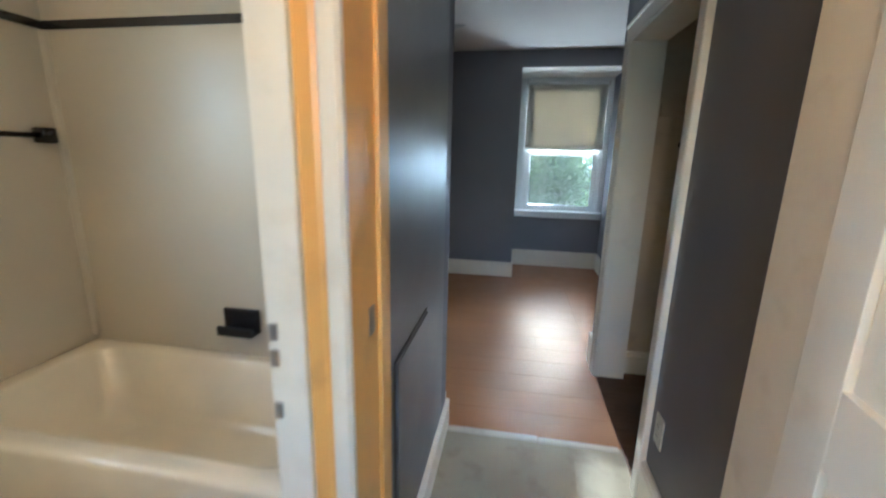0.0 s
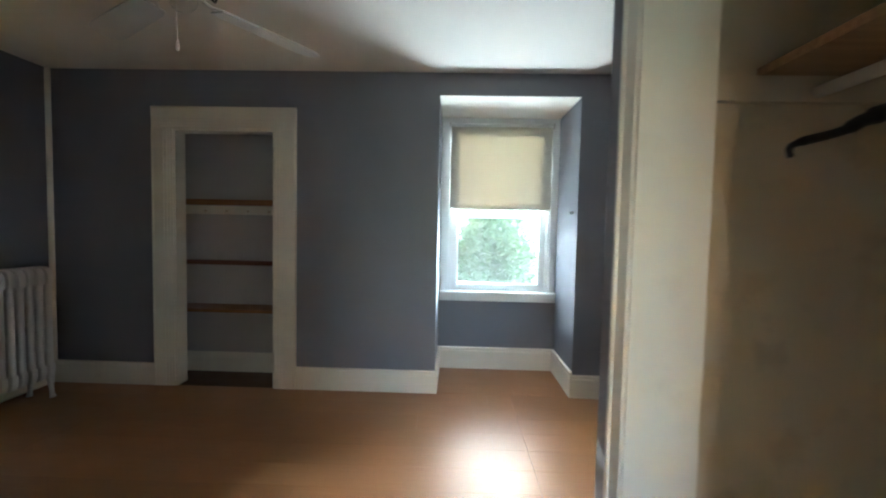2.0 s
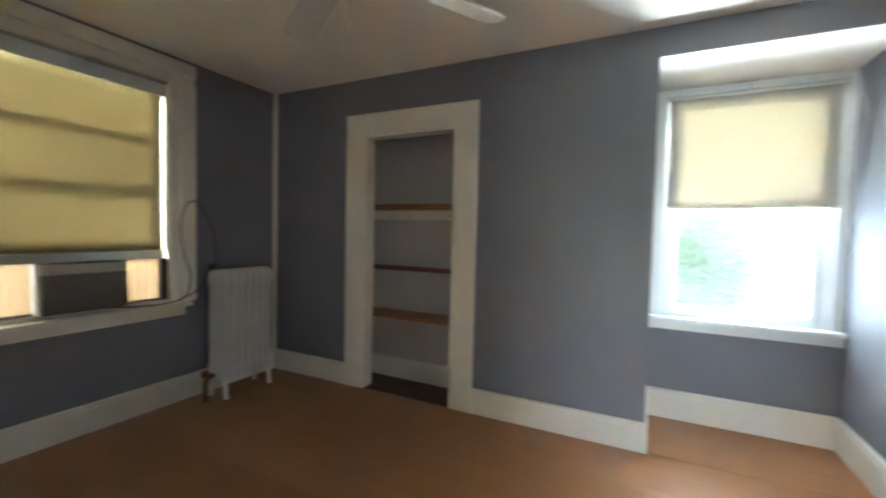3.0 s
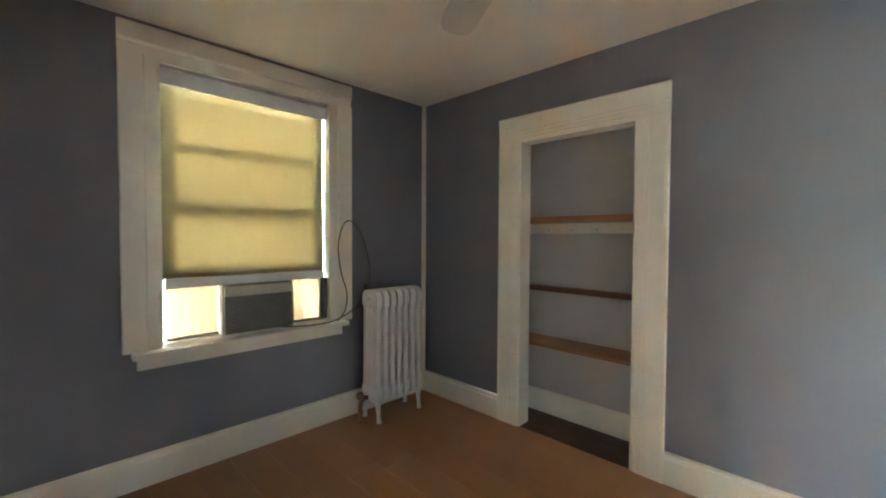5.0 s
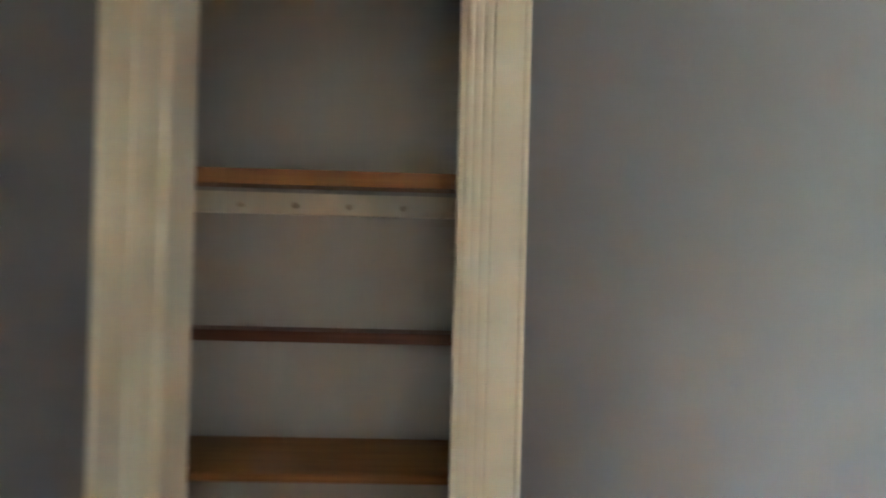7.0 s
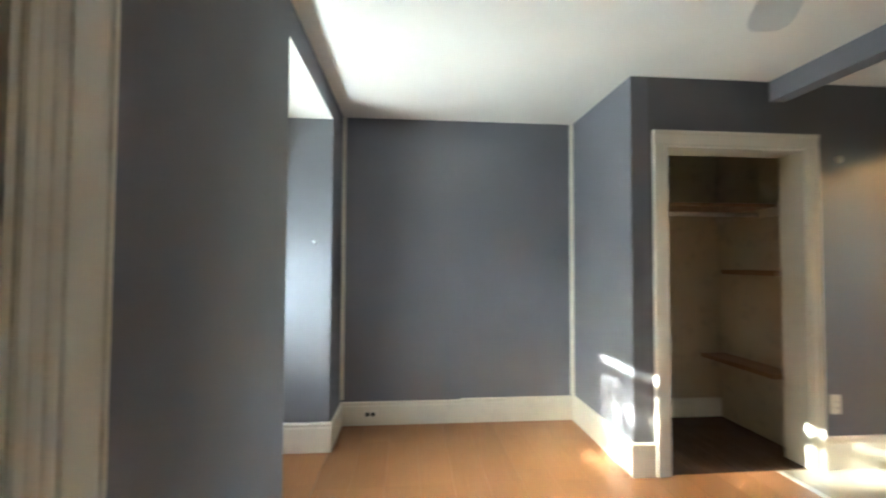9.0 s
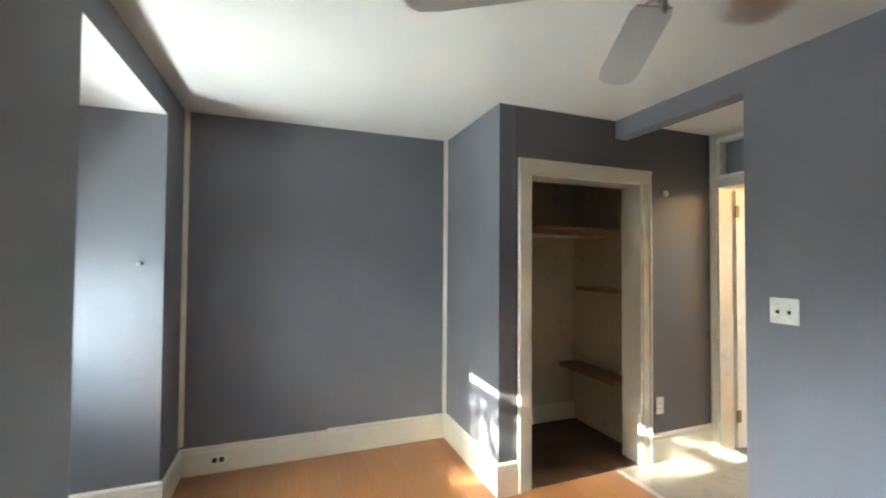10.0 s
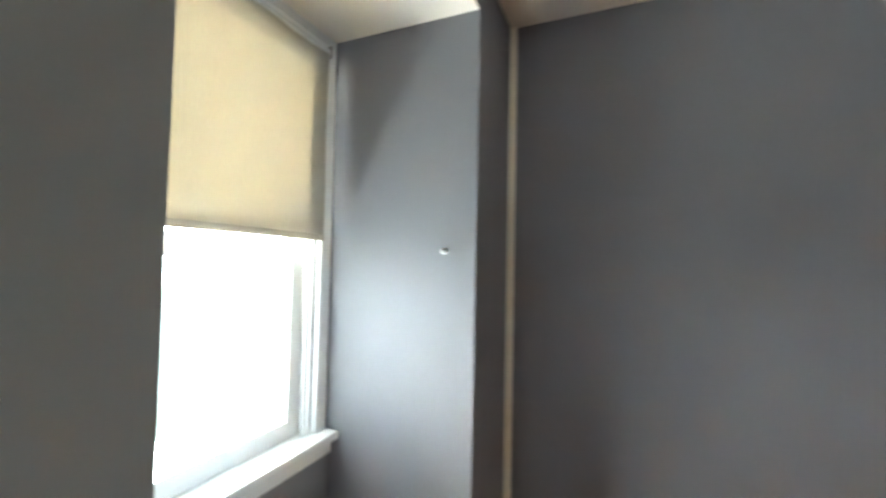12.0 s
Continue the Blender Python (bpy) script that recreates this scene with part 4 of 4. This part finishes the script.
bm.faces.new(vr[-1])
bmesh.ops.recalc_face_normals(bm, faces=bm.faces)
part("basin", bm, TUB, tub, smooth=True)
bm = bmesh.new()
lathe(bm, [(0.03, 0.101), (0.03, 0.106), (0.01, 0.104)], (L - 0.28, Wd / 2, 0), 14)
part("drain", bm, STEEL, tub, "metal drain")
structure("trim", boxes((0.9315, -2.967, 1.822, 2.438, -2.9605, 1.856), (0.9305, -4.6, 1.822, 0.937, -2.967, 1.856), bevel=0.001), BLACK_TILE, "black glazed tile border around the bathroom", "tile border")
bm = bmesh.new()
prism(bm, [(0, 0), (0.022, 0), (0.018, 0.012), (0.012, 0.018), (0, 0.022)], (0.9305, -2.9605, 0.45), (1, 0, 0), (0, -1, 0), (0, 0, 1), 1.37)
structure("trim", bm, TILE, "cream corner strip above the tub", "trim")
soap = thing("soap_dish", "black ceramic soap dish on the bathroom wall", "soap dish", (1.745, -2.9605, 0.592))
part("dish", boxes((-0.085, -0.075, -0.055, 0.085, -0.060, -0.010), (-0.085, -0.060, -0.055, 0.085, -0.001, -0.040), (-0.085, -0.020, -0.040, 0.085, -0.001, 0.055), bevel=0.006), BLACK_TILE, soap)
tb = thing("towel_bar", "black ceramic towel bar on the bathroom wall", "towel bar", (0.9305, -3.05, 1.39))
part("mount", boxes((0.0005, -0.030, -0.032, 0.055, 0.030, 0.032), bevel=0.010), BLACK_TILE, tb)
part("mount", boxes((0.0005, -0.630, -0.032, 0.055, -0.570, 0.032), bevel=0.010), BLACK_TILE, tb)
bm = bmesh.new()
tube(bm, [(0.035, -0.571, 0), (0.035, -0.029, 0)], 0.011, 12)
part("bar", bm, BLACK_TILE, tb, smooth=True)


def ceiling_light(x, y):
    c = thing("ceiling_light", "lit warm glass globe ceiling light", "ceiling light", (x, y, 0))
    bm = bmesh.new()
    lathe(bm, [(0.02, H - 0.0005), (0.085, H - 0.001), (0.080, H - 0.025), (0.055, H - 0.03)], (0, 0, 0), 24)
    part("base", bm, FAN_METAL, c, smooth=True)
    bm = bmesh.new()
    lathe(bm, [(0.055, H - 0.031), (0.085, H - 0.06), (0.090, H - 0.10), (0.070, H - 0.135), (0.02, H - 0.15)], (0, 0, 0), 24)
    part("globe", bm, LAMP_GLOW, c, "warm glowing glass globe", smooth=True)
    return c


ceiling_light(2.98, -4.75)
ceiling_light(1.55, -4.45)

# ---- outside ----
ground = structure("ground", boxes((-800, -800, -3.4, 800, 800, -3.2)), GRASS, "grassy ground below the windows", "ground")

structure("wall_lower_storey", boxes((-0.30, 0.60, -3.2, 4.60, 0.80, -0.205), (4.40, -5.80, -3.2, 4.60, 0.60, -0.205), (0.80, -5.80, -3.2, 4.40, -5.60, -0.205),
                                     (0.80, -5.60, -3.2, 1.0, -2.65, -0.205), (-0.30, -2.85, -3.2, 0.80, -2.65, -0.205), (-0.30, -2.65, -3.2, -0.10, 0.60, -0.205)),
          TRIM, "plain cream lower storey wall of the house", "wall")


def tree(label, at, height, spread, count, seed):
    rng = random.Random(seed)
    t = thing("tree", label, "tree", at)
    bm = bmesh.new()
    tube(bm, [(0, 0, 0), (0.05, 0.02, height * 0.25), (0.0, 0.08, height * 0.5), (0.1, 0.0, height * 0.85)], [0.20, 0.16, 0.12, 0.03], 10)
    for i in range(9):
        a, z = i * 2.4, height * (0.30 + 0.06 * i)
        r = spread * (0.75 - 0.05 * i)
        tube(bm, [(0, 0, z), (r * 0.5 * math.cos(a), r * 0.5 * math.sin(a), z + 0.35), (r * math.cos(a), r * math.sin(a), z + 0.9)], [0.07, 0.045, 0.015], 6)
    part("trunk", bm, BARK, t)
    clumps = []
    for i in range(46):
        a, k = rng.uniform(0, 6.283), rng.random() ** 0.5
        h = rng.uniform(0.28, 1.0)
        w = spread * math.sin(math.pi * min(0.97, max(0.12, (h - 0.2) / 0.85))) ** 0.6
        clumps.append((k * w * math.cos(a), k * w * math.sin(a), h * height, rng.uniform(0.35, 0.75)))
    verts, faces = [], []
    for i in range(count):
        cx, cy, cz, cr = clumps[rng.randrange(len(clumps))]
        d = Vector((rng.gauss(0, 1), rng.gauss(0, 1), rng.gauss(0, 0.8))).normalized() * cr * rng.random() ** 0.4
        p = Vector((cx, cy, cz)) + d
        u = Vector((rng.uniform(-1, 1), rng.uniform(-1, 1), rng.uniform(-0.7, 0.7))).normalized()
        v = u.cross(Vector((rng.uniform(-1, 1), rng.uniform(-1, 1), rng.uniform(-1, 1)))).normalized()
        s = rng.uniform(0.05, 0.11)
        n = len(verts)
        verts += [p - u * s, p + v * s * 0.45, p + u * s, p - v * s * 0.45]
        faces.append((n, n + 1, n + 2, n + 3))
    me = bpy.data.meshes.new("crown")
    me.from_pydata([tuple(v) for v in verts], [], faces)
    me.materials.append(LEAF)
    crown = new("crown", me)
    crown.parent = t
    return t


tree("broad leafy green tree outside the window", (2.5, 9.0, -3.2), 7.0, 2.7, 24000, 3)
tree("small leafy green tree close outside the window", (3.85, 8.2, -3.2), 5.1, 1.75, 17000, 9)
# Out of view; added to keep north-west light off the niche's side.
tree("unseen dense leafy tree added to block north-west light", (-2.6, 6.8, -3.2), 8.5, 3.0, 34000, 7)
tree("leafy green tree farther off", (-9.0, 6.0, -3.2), 7.5, 3.0, 5000, 5)


# Self-lit backdrop sheet, also sends light in at the niche window.
structure("backdrop", boxes((-110, 70, -3.3, 120, 70.5, 19.5)), HAZE_GLOW, "glowing sheet in place of the bright hazy distance beyond the garden", "backdrop")

# ---- floor boards ----
def lay(parent, mat, name, x0, x1, y0, y1, width, length, seed, thick=0.012):
    """Planks that run along x, butted with hairline joints."""
    rng = random.Random(seed)
    y = y1
    while y > y0 + 0.01:
        ys = max(y - width, y0)
        x = x0 - rng.uniform(0, length * 0.8)
        while x < x1 - 0.01:
            xs, xe = max(x, x0), min(x + length, x1)
            if xe - xs > 0.02:
                bm = bmesh.new()
                box(bm, xs + 0.0004, ys + 0.0004, -thick, xe - 0.0004, y - 0.0004, -0.0008)
                bmesh.ops.recalc_face_normals(bm, faces=bm.faces)
                lid = [f for f in bm.faces if f.normal.z > 0.9]
                bmesh.ops.inset_region(bm, faces=lid, thickness=0.0005, depth=0.0003)
                part(name, bm, mat, parent)
            x += length
        y = ys


lay(floor, LAMINATE, "plank", 0.0, CLOSET_X, SOUTH, 0.0, 0.194, 1.26, 11)
lay(floor, LAMINATE, "plank", CLOSET_X, EAST, BLOCK, 0.0, 0.194, 1.26, 13)
lay(floor, LAMINATE, "plank", NX0, NX1, 0.0, NBACK, 0.194, 1.26, 14)
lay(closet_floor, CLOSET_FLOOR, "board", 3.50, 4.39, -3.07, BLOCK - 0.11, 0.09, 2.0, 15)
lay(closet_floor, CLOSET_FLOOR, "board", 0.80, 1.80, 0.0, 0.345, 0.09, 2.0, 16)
